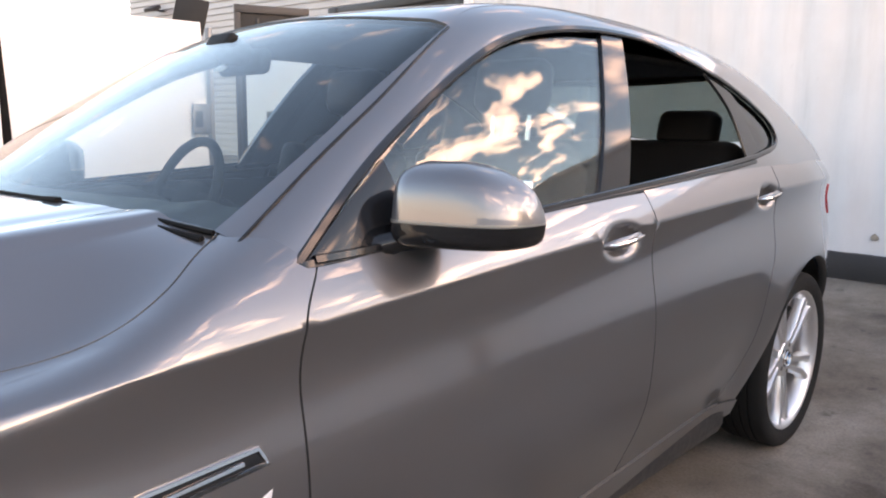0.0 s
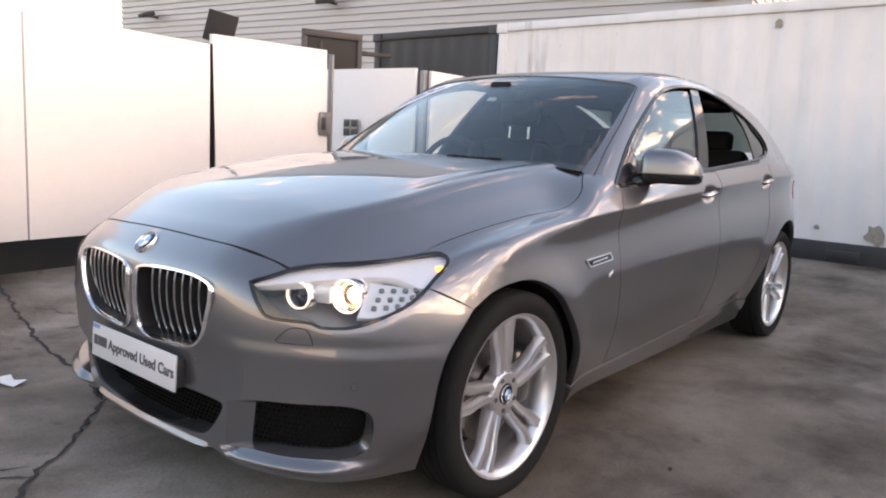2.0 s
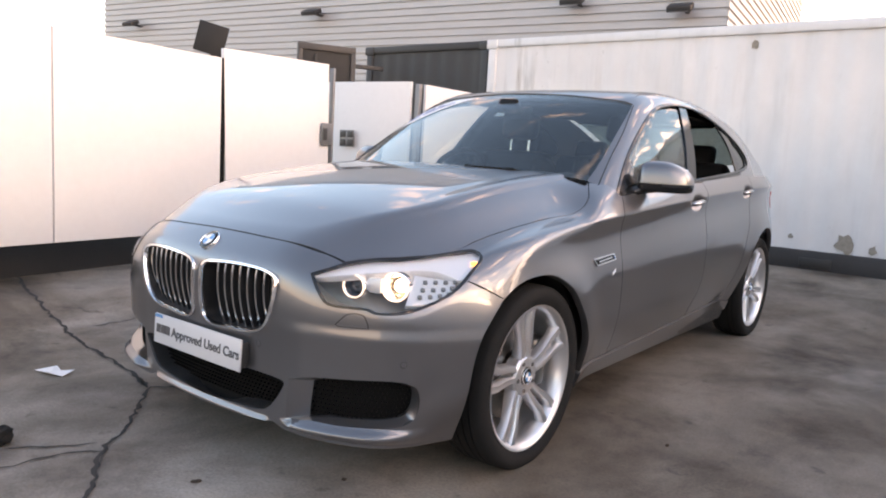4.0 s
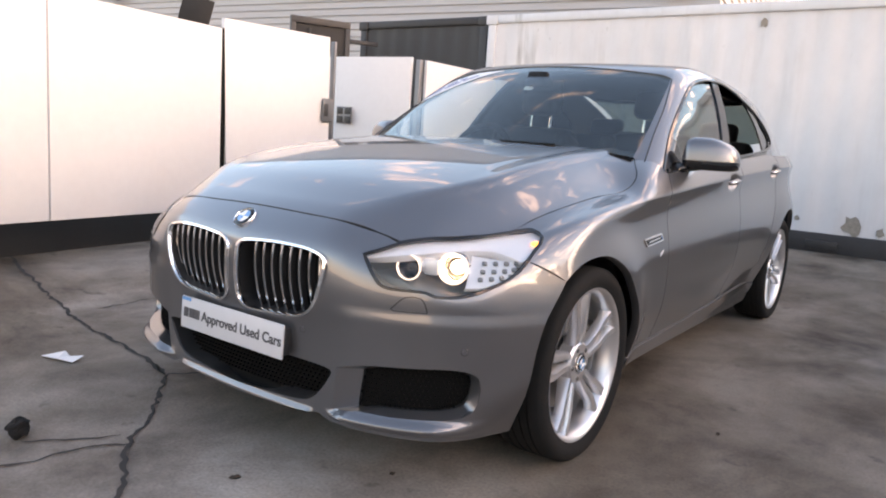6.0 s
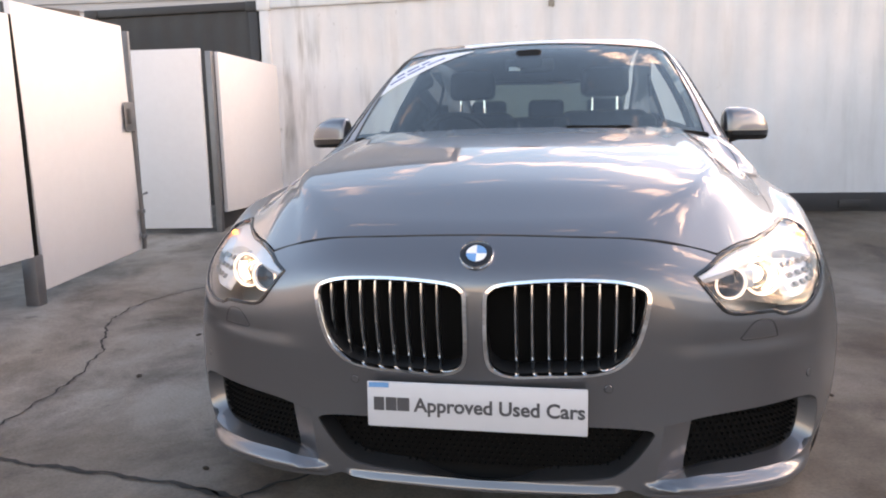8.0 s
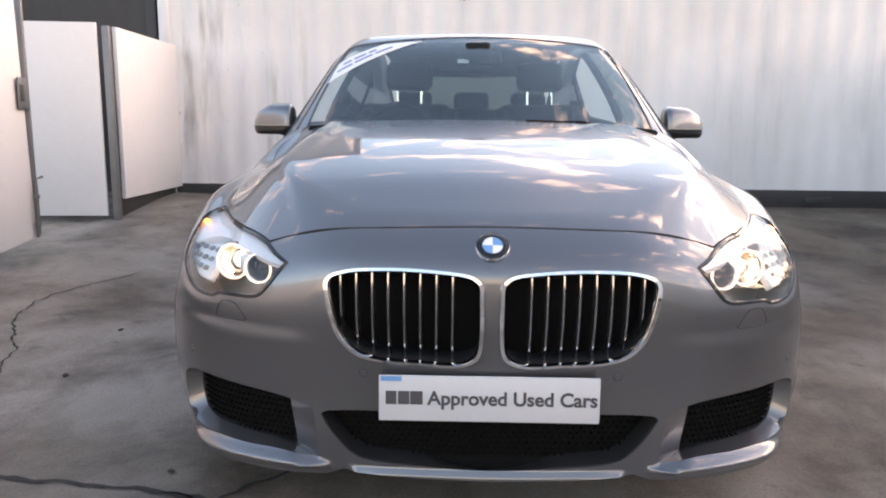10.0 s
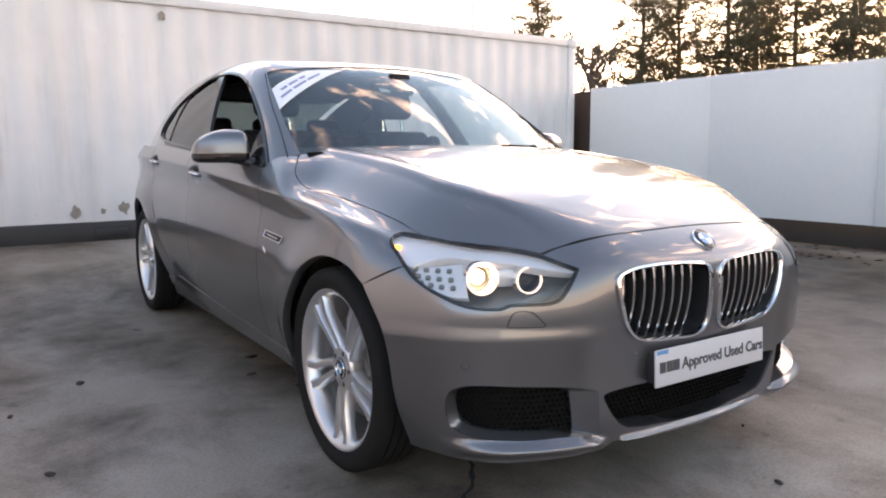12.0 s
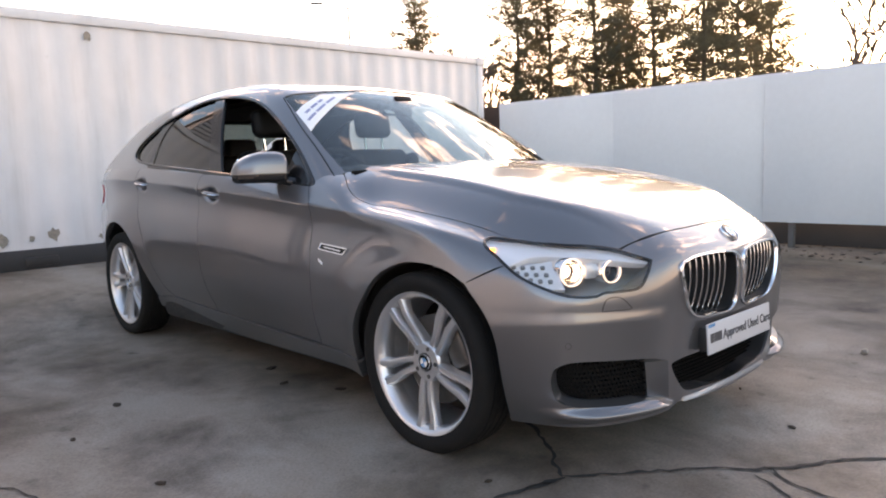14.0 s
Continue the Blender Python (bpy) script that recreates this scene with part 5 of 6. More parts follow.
def make_mirror(mirror):
    s = -1 if mirror else 1
    def form(bm, m=None):
        if m is not None:
            bm.transform(m)
        if mirror:
            bm.transform(Matrix.Diagonal((-1, 1, 1, 1)))
        return bm
    def shell_bm(levels):
        """A shell through level outlines: height, how far it has drawn in, and the reach of its outer end."""
        bm, rings = bmesh.new(), []
        for z, draw, tip in levels:
            ring = []
            for a in np.linspace(0, 2 * math.pi, 32, endpoint=False):
                ca, sa = math.cos(a), math.sin(a)
                ex = math.copysign(abs(ca) ** (0.60 if ca > 0 else 0.42), ca)
                ey = math.copysign(abs(sa) ** 0.62, sa)
                x = 0.945 + (tip if ca > 0 else 0.085) * ex * (1 if ca > 0 else 0.55 + 0.45 * draw) * (draw if ca > 0 else 1)
                y = 1.055 + (0.088 if sa < 0 else 0.058) * ey * draw + 0.40 * (x - 0.945)
                ring.append(bm.verts.new((x, y, z)))
            rings.append(ring)
        for a, b in zip(rings, rings[1:]):
            for i in range(32):
                bm.faces.new((a[i], a[(i + 1) % 32], b[(i + 1) % 32], b[i]))
        bm.faces.new(rings[0][::-1]); bm.faces.new(rings[-1])
        return bm
    dome = [(1.064 + 0.104 * q, max(1 - q ** 5.5, 0.05) ** 0.5 * (1 - 0.10 * q), 0.132 - 0.060 * q ** 2.4) for q in (0, 0.1, 0.22, 0.36, 0.5, 0.63, 0.75, 0.85, 0.92, 0.97, 1.0)]
    bowl = [(1.063 - 0.040 * q, 1.0 - 0.14 * q ** 6, 0.132 - 0.004 * q) for q in (0, 0.25, 0.5, 0.7, 0.85, 0.95, 1.0)]
    strip = [(1.0632, 1.004, 0.131), (1.066, 1.006, 0.131), (1.069, 1.0, 0.131)]
    d = part("door_mirror", form(shell_bm(dome)), PAINT, CAR, "grey door mirror on a black foot")
    part("lower_shell", form(shell_bm(bowl)), GLOSSY, d, "black lower shell")
    part("indicator_strip", form(shell_bm(strip)), SMOKED, d, "clear indicator strip")
    part("foot", form(tube_bm([(0.83, 0.93, 1.008), (0.875, 0.97, 1.028), (0.935, 1.02, 1.043)], [0.028, 0.02, 0.022], 12)), GLOSSY, d)
    part("mirror_glass", form(box_bm((0.15, 0.004, 0.075), pose(0.962, 1.118, 1.098, 0, 0, 22), 0.001)), MIRROR, d)
    tri = [(0.85, 0.78, 1.008, 1), (0.81, 0.94, 1.125), (0.795, 1.0, 1.17, 1), (0.83, 1.02, 1.08), (0.855, 1.03, 1.025, 1)]
    panel("mirror_triangle", green, "rail", tri, GLOSSY, d, lift=-0.002, mirror=mirror, depth=0.01, label="gloss black triangle")


def make_handle(y, z, mirror):
    s = -1 if mirror else 1
    p = np.array([on_side(y + dy, z) for dy in (-0.15, 0.15)])
    x = p[:, 0].mean() - 0.002
    pts = [(s * (x - 0.018), y - 0.078, z - 0.008), (s * (x + 0.006), y - 0.06, z - 0.006), (s * (x + 0.015), y, z), (s * (x + 0.010), y + 0.06, z + 0.007), (s * (x - 0.018), y + 0.085, z + 0.010)]
    c = [Vector(q) for q in pts]
    path = []
    for a, b in zip(c, c[1:]):
        path += [a.lerp(b, t) for t in (0, 0.5)]
    path.append(c[-1])
    bm = tube_bm(path, [0.006, 0.010, 0.013, 0.014, 0.014, 0.013, 0.012, 0.010, 0.006], 12)
    for v in bm.verts:
        v.co.x = s * (x + (s * v.co.x - x) * 0.7)
    h = part("door_handle", bm, PAINT, CAR, "grey door handle with a chrome strip")
    path2 = [q + Vector((s * 0.0085, 0, 0.002)) for q in path[1:-1]]
    part("chrome_strip", tube_bm(path2, 0.0045, 8), CHROME, h)


def make_vent(mirror):
    pts = [(0.92, 0.466, 0.744, 1), (0.92, 0.652, 0.757, 1), (0.92, 0.665, 0.730, 1), (0.92, 0.490, 0.716, 1)]
    v = panel("side_vent", body, "side", pts, GLOSSY, CAR, lift=0.002, mirror=mirror, depth=0.004, step=0.012, label="chrome-edged side vent")
    band("vent_frame", body, "side", pts, 0.008, CHROME, v, lift=0.006, mirror=mirror, step=0.02)
    band("vent_bar", body, "side", [(0.92, 0.505, 0.731), (0.92, 0.625, 0.742)], 0.008, CHROME, v, lift=0.008, closed=False, mirror=mirror, step=0.02)
    badge = [(0.92, 0.636, 0.672, 1), (0.92, 0.668, 0.687, 1), (0.92, 0.664, 0.674, 1), (0.92, 0.636, 0.660, 1)]
    panel("side_badge", body, "side", badge, SILVER, CAR, lift=0.002, mirror=mirror, depth=0.003, step=0.01, label="small silver badge")


def make_small(mirror):
    washer = [(0.70, -0.65, 0.60), (0.685, -0.657, 0.622), (0.648, -0.682, 0.622), (0.612, -0.703, 0.585, 1), (0.62, -0.70, 0.58, 1), (0.705, -0.648, 0.58, 1)]
    band("washer_cover_gap", body, "nose", washer, 0.0032, BLACK, CAR, lift=0.0007, mirror=mirror, step=0.01)
    for x, z in ((0.31, 0.47), (0.80, 0.47)):
        c, n = at_form(body, "nose", (*on_front(x, z)[:2], z), 0.0006, mirror)
        bm = lathe_bm([(0.0001, 0.001), (0.0085, 0.001), (0.0095, 0.0), (0.0095, -0.003)], 16)
        bm.transform(facing(c, n))
        part("parking_sensor", bm, PAINT, CAR)
        bm = lathe_bm([(0.0095, 0.0003), (0.011, 0.0003)], 16)
        bm.transform(facing(c, n))
        part("sensor_gap", bm, BLACK, CAR)
    tail = [(0.86, 3.60, 1.075, 1), (0.80, 3.86, 1.065, 1), (0.80, 3.93, 0.91, 1), (0.87, 3.66, 0.94, 1)]
    panel("tail_lamp", body, "side", tail, RED, CAR, lift=0.006, mirror=mirror, depth=0.015, step=0.02, label="red tail lamp")
    band("belt_trim", green, "rail", [(0.858, 0.80, 1.010), (0.863, 1.3, 1.036), (0.858, 1.7, 1.06), (0.84, 2.2, 1.09), (0.81, 2.72, 1.126)], 0.014, GLOSSY, CAR, lift=0.009, closed=False, mirror=mirror)


def rounded(size, m, bevel):
    return box_bm(size, m, bevel, None, 4)


def make_screen_things():
    cowl = whole([(0, 0.50, 1.0), (0.35, 0.54, 1.0), (0.60, 0.61, 1.0), sharp((0.74, 0.68, 1.0)), sharp((0.77, 0.80, 1.0)), (0.5, 0.70, 1.0), (0, 0.62, 1.0)])
    panel("cowl", body, "top", cowl, BLACK, CAR, lift=-0.012, depth=0.05)
    for x0, y0, x1, y1 in ((-0.15, 0.488, 0.75, 0.685), (-0.72, 0.675, -0.02, 0.488)):
        pts = []
        for t in np.linspace(0, 1, 9):
            c, n = at_form(green, "roof", (x0 + (x1 - x0) * t, y0 + (y1 - y0) * t - 0.045 * math.sin(math.pi * t), 1.1), 0.004)
            pts.append(c)
        w = part("wiper", tube_bm(pts, 0.005, 8), MESH, CAR, "black wiper blade")
        ends = (pts[3], pts[5], pts[8]) if x1 > 0.1 else (pts[5], pts[3], pts[0])
        arm = [ends[0] + Vector((0, -0.003, 0.006)), ends[1] + Vector((0, -0.010, 0.005)), ends[2] + Vector((0, -0.020, -0.008))]
        part("wiper_arm", tube_bm(arm, [0.004, 0.005, 0.006], 8), MESH, w)
        part("wiper_joint", rounded((0.045, 0.016, 0.012), pose(*ends[1]) @ pose(0, -0.010, 0.006, 0, 0, 12), 0.005), MESH, w)
    for flip in (False, True):
        band("screen_trim", green, "roof", [(0.793, 0.697, 1.07), (0.754, 0.875, 1.19), (0.714, 1.085, 1.33), (0.650, 1.325, 1.468)], 0.006, GLOSSY, CAR, lift=0.003, closed=False, mirror=flip)
    # slanted paper strip inside the screen's upper corner
    low, left, top, right = ((-0.718, 1.0), (-0.683, 1.17), (-0.463, 1.262), (-0.272, 1.234))
    st = panel("windscreen_sticker", green, "roof", [(*q, 1.35, 1) for q in (low, left, top, right)], WHITE, CAR, lift=-0.002, depth=0.001, step=0.02, label="white paper strip with blue grey print")

    def spot(u, v):
        """A place on the strip: u along it, v from its upper to its lower edge."""
        a = [left[k] + (top[k] - left[k]) * u for k in (0, 1)]
        b = [low[k] + (right[k] - low[k]) * u for k in (0, 1)]
        return (a[0] + (b[0] - a[0]) * v, a[1] + (b[1] - a[1]) * v, 1.35)

    for v, words in ((0.36, ((0.16, 0.28), (0.32, 0.50), (0.54, 0.66))), (0.66, ((0.10, 0.28), (0.31, 0.53), (0.56, 0.78)))):
        for u0, u1 in words:
            band("print_bar", green, "roof", [spot(u0, v), spot((u0 + u1) / 2, v), spot(u1, v)], 0.013, INK_BLUE, st, lift=0.0015, closed=False, step=0.03)


def make_cabin():
    def seat(x):
        st = part("front_seat", rounded((0.50, 0.52, 0.16), pose(x, 1.52, 0.62, 6), 0.06), LEATHER, CAR, "black leather front seat")
        part("backrest", rounded((0.50, 0.15, 0.61), pose(x, 1.825, 0.895, -14), 0.06), LEATHER, st)
        for d in (-0.235, 0.235):
            part("side_bolster", rounded((0.09, 0.20, 0.52), pose(x + d, 1.78, 0.90, -14), 0.04), LEATHER, st)
        part("headrest", rounded((0.27, 0.10, 0.17), pose(x, 1.90, 1.355, -10), 0.045), LEATHER, st)
        for d in (-0.07, 0.07):
            part("headrest_post", tube_bm([(x + d, 1.885, 1.15), (x + d, 1.90, 1.31)], 0.008, 8), CHROME, st)
    seat(0.38)
    seat(-0.38)
    rs = part("rear_bench", rounded((1.36, 0.5, 0.18), pose(0, 2.55, 0.66, 5), 0.06), LEATHER, CAR, "black leather rear bench")
    part("bench_back", rounded((1.36, 0.16, 0.56), pose(0, 2.90, 0.92, -20), 0.06), LEATHER, rs)
    for x in (-0.42, 0, 0.42):
        part("headrest", rounded((0.26, 0.10, 0.15), pose(x, 3.03, 1.24, -15), 0.04), LEATHER, rs)
    # dashboard with binnacle
    bm, rings = bmesh.new(), []
    for x in np.linspace(-0.76, 0.76, 25):
        hood = 0.05 * math.exp(-((x + 0.38) / 0.17) ** 4)
        bow = 0.10 * x * x
        rings.append([bm.verts.new(v) for v in ((x, 0.62 + bow, 0.98), (x, 0.80 + bow, 1.005 + hood * 0.3), (x, 1.02, 0.995 + hood), (x, 1.10, 0.97 + hood * 0.8), (x, 1.12, 0.86), (x, 1.04, 0.70), (x, 0.75, 0.66))])
    for a, b in zip(rings, rings[1:]):
        for i in range(7):
            bm.faces.new((a[i], a[(i + 1) % 7], b[(i + 1) % 7], b[i]))
    bm.faces.new(rings[0][::-1]); bm.faces.new(rings[-1])
    part("dashboard", bm, CABIN, CAR, "black soft-touch dashboard")
    # steering wheel
    m = pose(-0.38, 1.20, 1.005, 66)
    ring = [Vector((0.185 * math.cos(a), 0.185 * math.sin(a), 0)) for a in np.linspace(0, 2 * math.pi, 49)]
    bm = tube_bm(ring, 0.0165, 10, cap=False)
    bmesh.ops.remove_doubles(bm, verts=bm.verts[:], dist=0.0005)
    bm.transform(m)
    sw = part("steering_wheel", bm, LEATHER, CAR, "black leather steering wheel")
    part("steering_boss", rounded((0.17, 0.12, 0.06), m @ pose(0, -0.005, -0.03), 0.025), CABIN, sw)
    for a in (0, 180, 270):
        part("wheel_spoke", rounded((0.12, 0.035, 0.02), m @ pose(0, 0, -0.015, 0, 0, a) @ pose(0.12, 0, 0), 0.008), CABIN, sw)
    part("steering_column", tube_bm([m @ Vector((0, 0, -0.04)), m @ Vector((0, 0, -0.25))], 0.04, 12), CABIN, sw)
    part("inner_mirror", rounded((0.24, 0.035, 0.07), pose(0, 1.20, 1.395, -8), 0.02), CABIN, CAR, "black inner mirror")
    part("sensor_box", rounded((0.12, 0.09, 0.05), pose(0, 1.16, 1.425, -35), 0.015), CABIN, CAR)
    part("park_permit", box_bm((0.055, 0.002, 0.045), pose(-0.07, 1.175, 1.385, -52), 0.0), WHITE, CAR, "small white paper slip", smooth=False)
    for s in (1, -1):
        part("door_card", rounded((0.06, 1.95, 0.56), pose(s * 0.80, 1.82, 0.74), 0.02), CABIN, CAR)
    part("headliner", rounded((1.02, 1.75, 0.03), pose(0, 2.2, 1.475), 0.012), CABIN, CAR)
    part("parcel_shelf", rounded((1.2, 0.62, 0.04), pose(0, 3.42, 1.02), 0.015), CABIN, CAR)
    part("centre_console", rounded((0.26, 0.75, 0.30), pose(0, 1.40, 0.68), 0.04), CABIN, CAR)


for flip in (False, True):
    make_grille(flip)
    make_lamp(flip)
    make_intake("fog_intake", FOG_INNER, flip, 0.055, 22, 9, FOG)
    make_mirror(flip)
    make_handle(1.68, 0.962, flip)
    make_handle(2.635, 1.017, flip)
    make_vent(flip)
    make_small(flip)
make_intake("lower_intake", INTAKE, False, 0.07, 44, 10, None)
make_badge()
make_plate()
make_screen_things()
make_cabin()
# badges on the hub caps
for w in [o for o in CAR.children if o.name.startswith("wheel") and not o.name.startswith("wheel_")]:
    cap = [o for o in w.children if o.name.startswith("hub_cap")][0]
    badge_face(0.031, pose(0.067, 0, 0), cap)


# ---- cracks, litter and small things in the yard ----
def ground_strip(name, pts, width, label, rough=0.012, seed=1):
    """A thin uneven ribbon of dirt along a crack."""
    rnd = random.Random(seed)
    fine = flow([(*p, False) for p in pts], 0.035, closed=False)
    t = np.gradient(fine, axis=0)
    nn = np.stack([t[:, 1], -t[:, 0]], 1)
    nn /= np.linalg.norm(nn, axis=1)[:, None] + 1e-9
    verts, faces, walk_ = [], [], 0.0
    for i, (p, n) in enumerate(zip(fine, nn)):
        walk_ = walk_ * 0.6 + rnd.uniform(-rough, rough)
        w = width * rnd.uniform(0.45, 1.4) * (0.3 if i in (0, len(fine) - 1) else 1)
        for s in (-1, 1):
            q = p + n * (walk_ + s * w / 2)
            verts.append((q[0], q[1], float(ground_z(q[0], q[1])) + 0.004))
    for i in range(len(fine) - 1):
        faces.append((2 * i, 2 * i + 1, 2 * i + 3, 2 * i + 2))
    return tagged(link_mesh(name, verts, faces, CRACK, None, label), category="crack", kind="structure")


CRACKS = [
    ([(-4.4, 0.25), (-3.45, -0.03), (-2.3, -0.30), (-1.53, -0.42), (-1.07, -0.465), (-0.77, -0.53)], 0.022),
    ([(-0.77, -0.53), (-0.51, -0.745), (-0.25, -1.0), (-0.11, -1.1), (0.05, -1.22), (0.3, -1.5)], 0.018),
    ([(-0.23, -1.0), (-0.31, -1.13), (-0.33, -1.28), (-0.5, -1.6)], 0.012),
    ([(-0.77, -0.53), (-0.66, -0.40), (-0.55, -0.25), (-0.45, -0.1), (-0.3, 0.3)], 0.016),
    ([(-0.77, -0.53), (-0.95, -0.49)], 0.012),
    ([(-1.95, -0.2), (-2.0, 0.3), (-2.15, 0.75), (-2.45, 1.3), (-2.5, 1.8), (-2.3, 2.5)], 0.010),
    ([(-0.32, -1.0), (-0.40, -1.11), (-0.5, -1.25)], 0.010),
]
for k, (pts, w) in enumerate(CRACKS):
    ground_strip("ground_crack", pts, w, "dark dirt-filled crack in the concrete", seed=k)


def make_paper():
    bm = bmesh.new()
    pts = [(-1.335, -0.79), (-1.30, -0.70), (-1.25, -0.705), (-1.185, -0.675), (-1.16, -0.74), (-1.22, -0.775)]
    top = [bm.verts.new((x, y, 0.008 + 0.012 * (i % 2))) for i, (x, y) in enumerate(pts)]
    low = [bm.verts.new((v.co.x, v.co.y, v.co.z - 0.002)) for v in top]
    bm.faces.new(top); bm.faces.new(low[::-1])
    for i in range(6):
        bm.faces.new((top[i], low[i], low[(i + 1) % 6], top[(i + 1) % 6]))
    tagged(part("paper_scrap", bm, WHITE, None, "torn white paper scrap lying on concrete", smooth=False), category="litter")


def lump(name, x, y, size, material, label, category, seed, flat=0.5):
    bm = bmesh.new()
    bmesh.ops.create_icosphere(bm, subdivisions=3, radius=1)
    for v in bm.verts:
        k = 1 + 0.42 * noise.noise(v.co * 1.7 + Vector((seed, 0, 0))) + 0.2 * noise.noise(v.co * 4 + Vector((0, seed, 0)))
        v.co = Vector((v.co.x * size[0], v.co.y * size[1], v.co.z * size[2])) * k
    z0 = min(v.co.z for v in bm.verts)
    bm.transform(pose(x, y, float(ground_z(x, y)) - z0 - size[2] * 0.15, 0, 0, seed * 40))
    return tagged(part(name, bm, material, None, label), category=category)


make_paper()
lump("rag", -0.545, -1.235, (0.045, 0.03, 0.032), RUBBER, "crumpled dark rag on the concrete", "rag", 3)
lump("stone", 1.54, -0.79, (0.026, 0.018, 0.014), RUST, "pale stone chip on the concrete", "stone", 5)
for k, (x, y, s) in enumerate(((-1.54, 1.52, 0.05), (-1.76, 0.48, 0.035), (-0.97, -0.36, 0.022), (-0.72, 1.5, 0.06), (0.2, -0.92, 0.03), (1.25, 0.61, 0.02), (-0.69, 0.89, 0.05), (-0.82, 1.2, 0.04), (0.54, -0.56, 0.015), (-1.84, 1.17, 0.03))):
    lump("leaf_clump", x, y, (s * 0.6, s * 0.35, 0.005), LITTER, "small clump of dead leaves", "litter", k + 11)


def leaf_drift():
    """Leaves blown against the foot of the shaded hoarding."""
    rnd = random.Random(4)
    verts, faces = [], []
    for _ in range(150):
        x, y = 5.0 + abs(rnd.gauss(0, 0.5)) * 1.3, rnd.uniform(-0.6, 2.3)
        x = min(x, 6.1)
        a, s, z = rnd.uniform(0, 6.28), rnd.uniform(0.015, 0.04), float(ground_z(x, y)) + rnd.uniform(0.003, 0.03)
        k = len(verts)
        for du, dv, dz in ((-1, 0, 0), (0, -0.5, 0.3), (1, 0, 0), (0, 0.5, 0.3)):
            verts.append((x + s * (du * math.cos(a) - dv * math.sin(a)), y + s * (du * math.sin(a) + dv * math.cos(a)), z + dz * s))
        faces.append((k, k + 1, k + 2, k + 3))
    tagged(link_mesh("fallen_leaves", verts, faces, LITTER, None, "dead brown leaves scattered along the hoarding"), category="leaves", kind="stuff")


leaf_drift()


# ---- gate latch, hoarding fittings, flood lights, board, door leaf ----
def make_latch():
    l = thing("gate_latch", "grey steel latch plate on the edge of the gate", "latch", pose(-3.245, 2.78, 1.28, 0, 0, 98.2))
    part("latch_plate", box_bm((0.15, 0.012, 0.22), pose(0, -0.028, 0), 0.004), GALV, l)
    part("latch_slot", box_bm((0.06, 0.008, 0.12), pose(-0.03, -0.036, 0), 0.003), BLACK, l)
    part("gate_edge", box_bm((0.03, 0.05, 1.72), pose(0.10, 0, -0.20), 0.004), GALV, l)
    part("drop_bolt", tube_bm([(0.06, -0.04, -1.03), (0.06, -0.04, -0.62), (0.06, -0.09, -0.60)], 0.011, 8), GALV, l)
    part("bolt_keeper", box_bm((0.06, 0.03, 0.03), pose(0.06, -0.035, -0.75), 0.004), GALV, l)
    part("bolt_keeper", box_bm((0.06, 0.03, 0.03), pose(0.06, -0.035, -0.95), 0.004), GALV, l)
    l2 = thing("gate_latch", "dark steel latch box on the open gate leaf", "latch", pose(-4.25, 4.11, 1.28, 0, 0, 5.3))
    part("latch_plate", box_bm((0.22, 0.02, 0.20), pose(0, -0.03, 0), 0.004), GALV, l2)
    for x in (-0.06, 0.06):
        for z in (-0.05, 0.05):
            part("latch_slot", box_bm((0.09, 0.012, 0.075), pose(x, -0.04, z), 0.003), BLACK, l2)


def flood_light(x, y, z):
    f = thing("flood_light", "small black flood light on the cladding", "flood light", pose(x, y, z, 0, 0, 7), group="flood lights on the shed")
    part("lamp_head", box_bm((0.55, 0.35, 0.14), pose(0, -0.35, 0, 25), 0.03), DARK_STEEL, f)
    part("lamp_glass", box_bm((0.45, 0.26, 0.02), pose(0, -0.38, -0.07, 25), 0.005), GALV, f)
    part("bracket", box_bm((0.08, 0.45, 0.06), pose(0.1, -0.12, -0.05), 0.01), DARK_STEEL, f)


make_latch()
for x, y, z in ((-23.476, 12.2, 5.18), (-15.02, 13.24, 5.17), (-6.77, 14.26, 5.05), (-4.18, 14.57, 4.76)):
    flood_light(x, y, z)


def make_board():
    b = thing("back_board", "dark tilted board on a pole behind the hoarding", "board", pose(-11.2, 6.87, 0))
    part("board_panel", box_bm((0.62, 0.06, 0.62), pose(0, 0, 3.25, 0, 14, 38), 0.01), BOARD, b)
    part("board_pole", tube_bm([(0, 0.05, 0), (0, 0.05, 3.2)], 0.05, 10), DARK_STEEL, b)


def make_door_leaf():
    d = thing("container_door", "open dark steel container door with a locking bar", "container door", pose(-5.86, 4.63, 0.2, 0, 0, 63.5))
    w, h = 0.84, 2.40
    part("door_sheet", box_bm((w, 0.04, h), pose(w / 2, 0, h / 2), 0.006), BOARD, d)
    for x in (0.03, w - 0.03):
        part("door_frame", box_bm((0.07, 0.07, h), pose(x, -0.01, h / 2), 0.008), DARK_STEEL, d)
    part("door_head", box_bm((w, 0.075, 0.09), pose(w / 2, -0.01, h - 0.05), 0.008), DARK_STEEL, d)
    part("locking_bar", tube_bm([(0.25, -0.05, 0.1), (0.25, -0.05, h - 0.15)], 0.018, 8), DARK_STEEL, d)
    part("hinge_arm", box_bm((0.5, 0.05, 0.06), pose(w + 0.2, 0.02, h - 0.25), 0.008), DARK_STEEL, d)


make_board()
make_door_leaf()


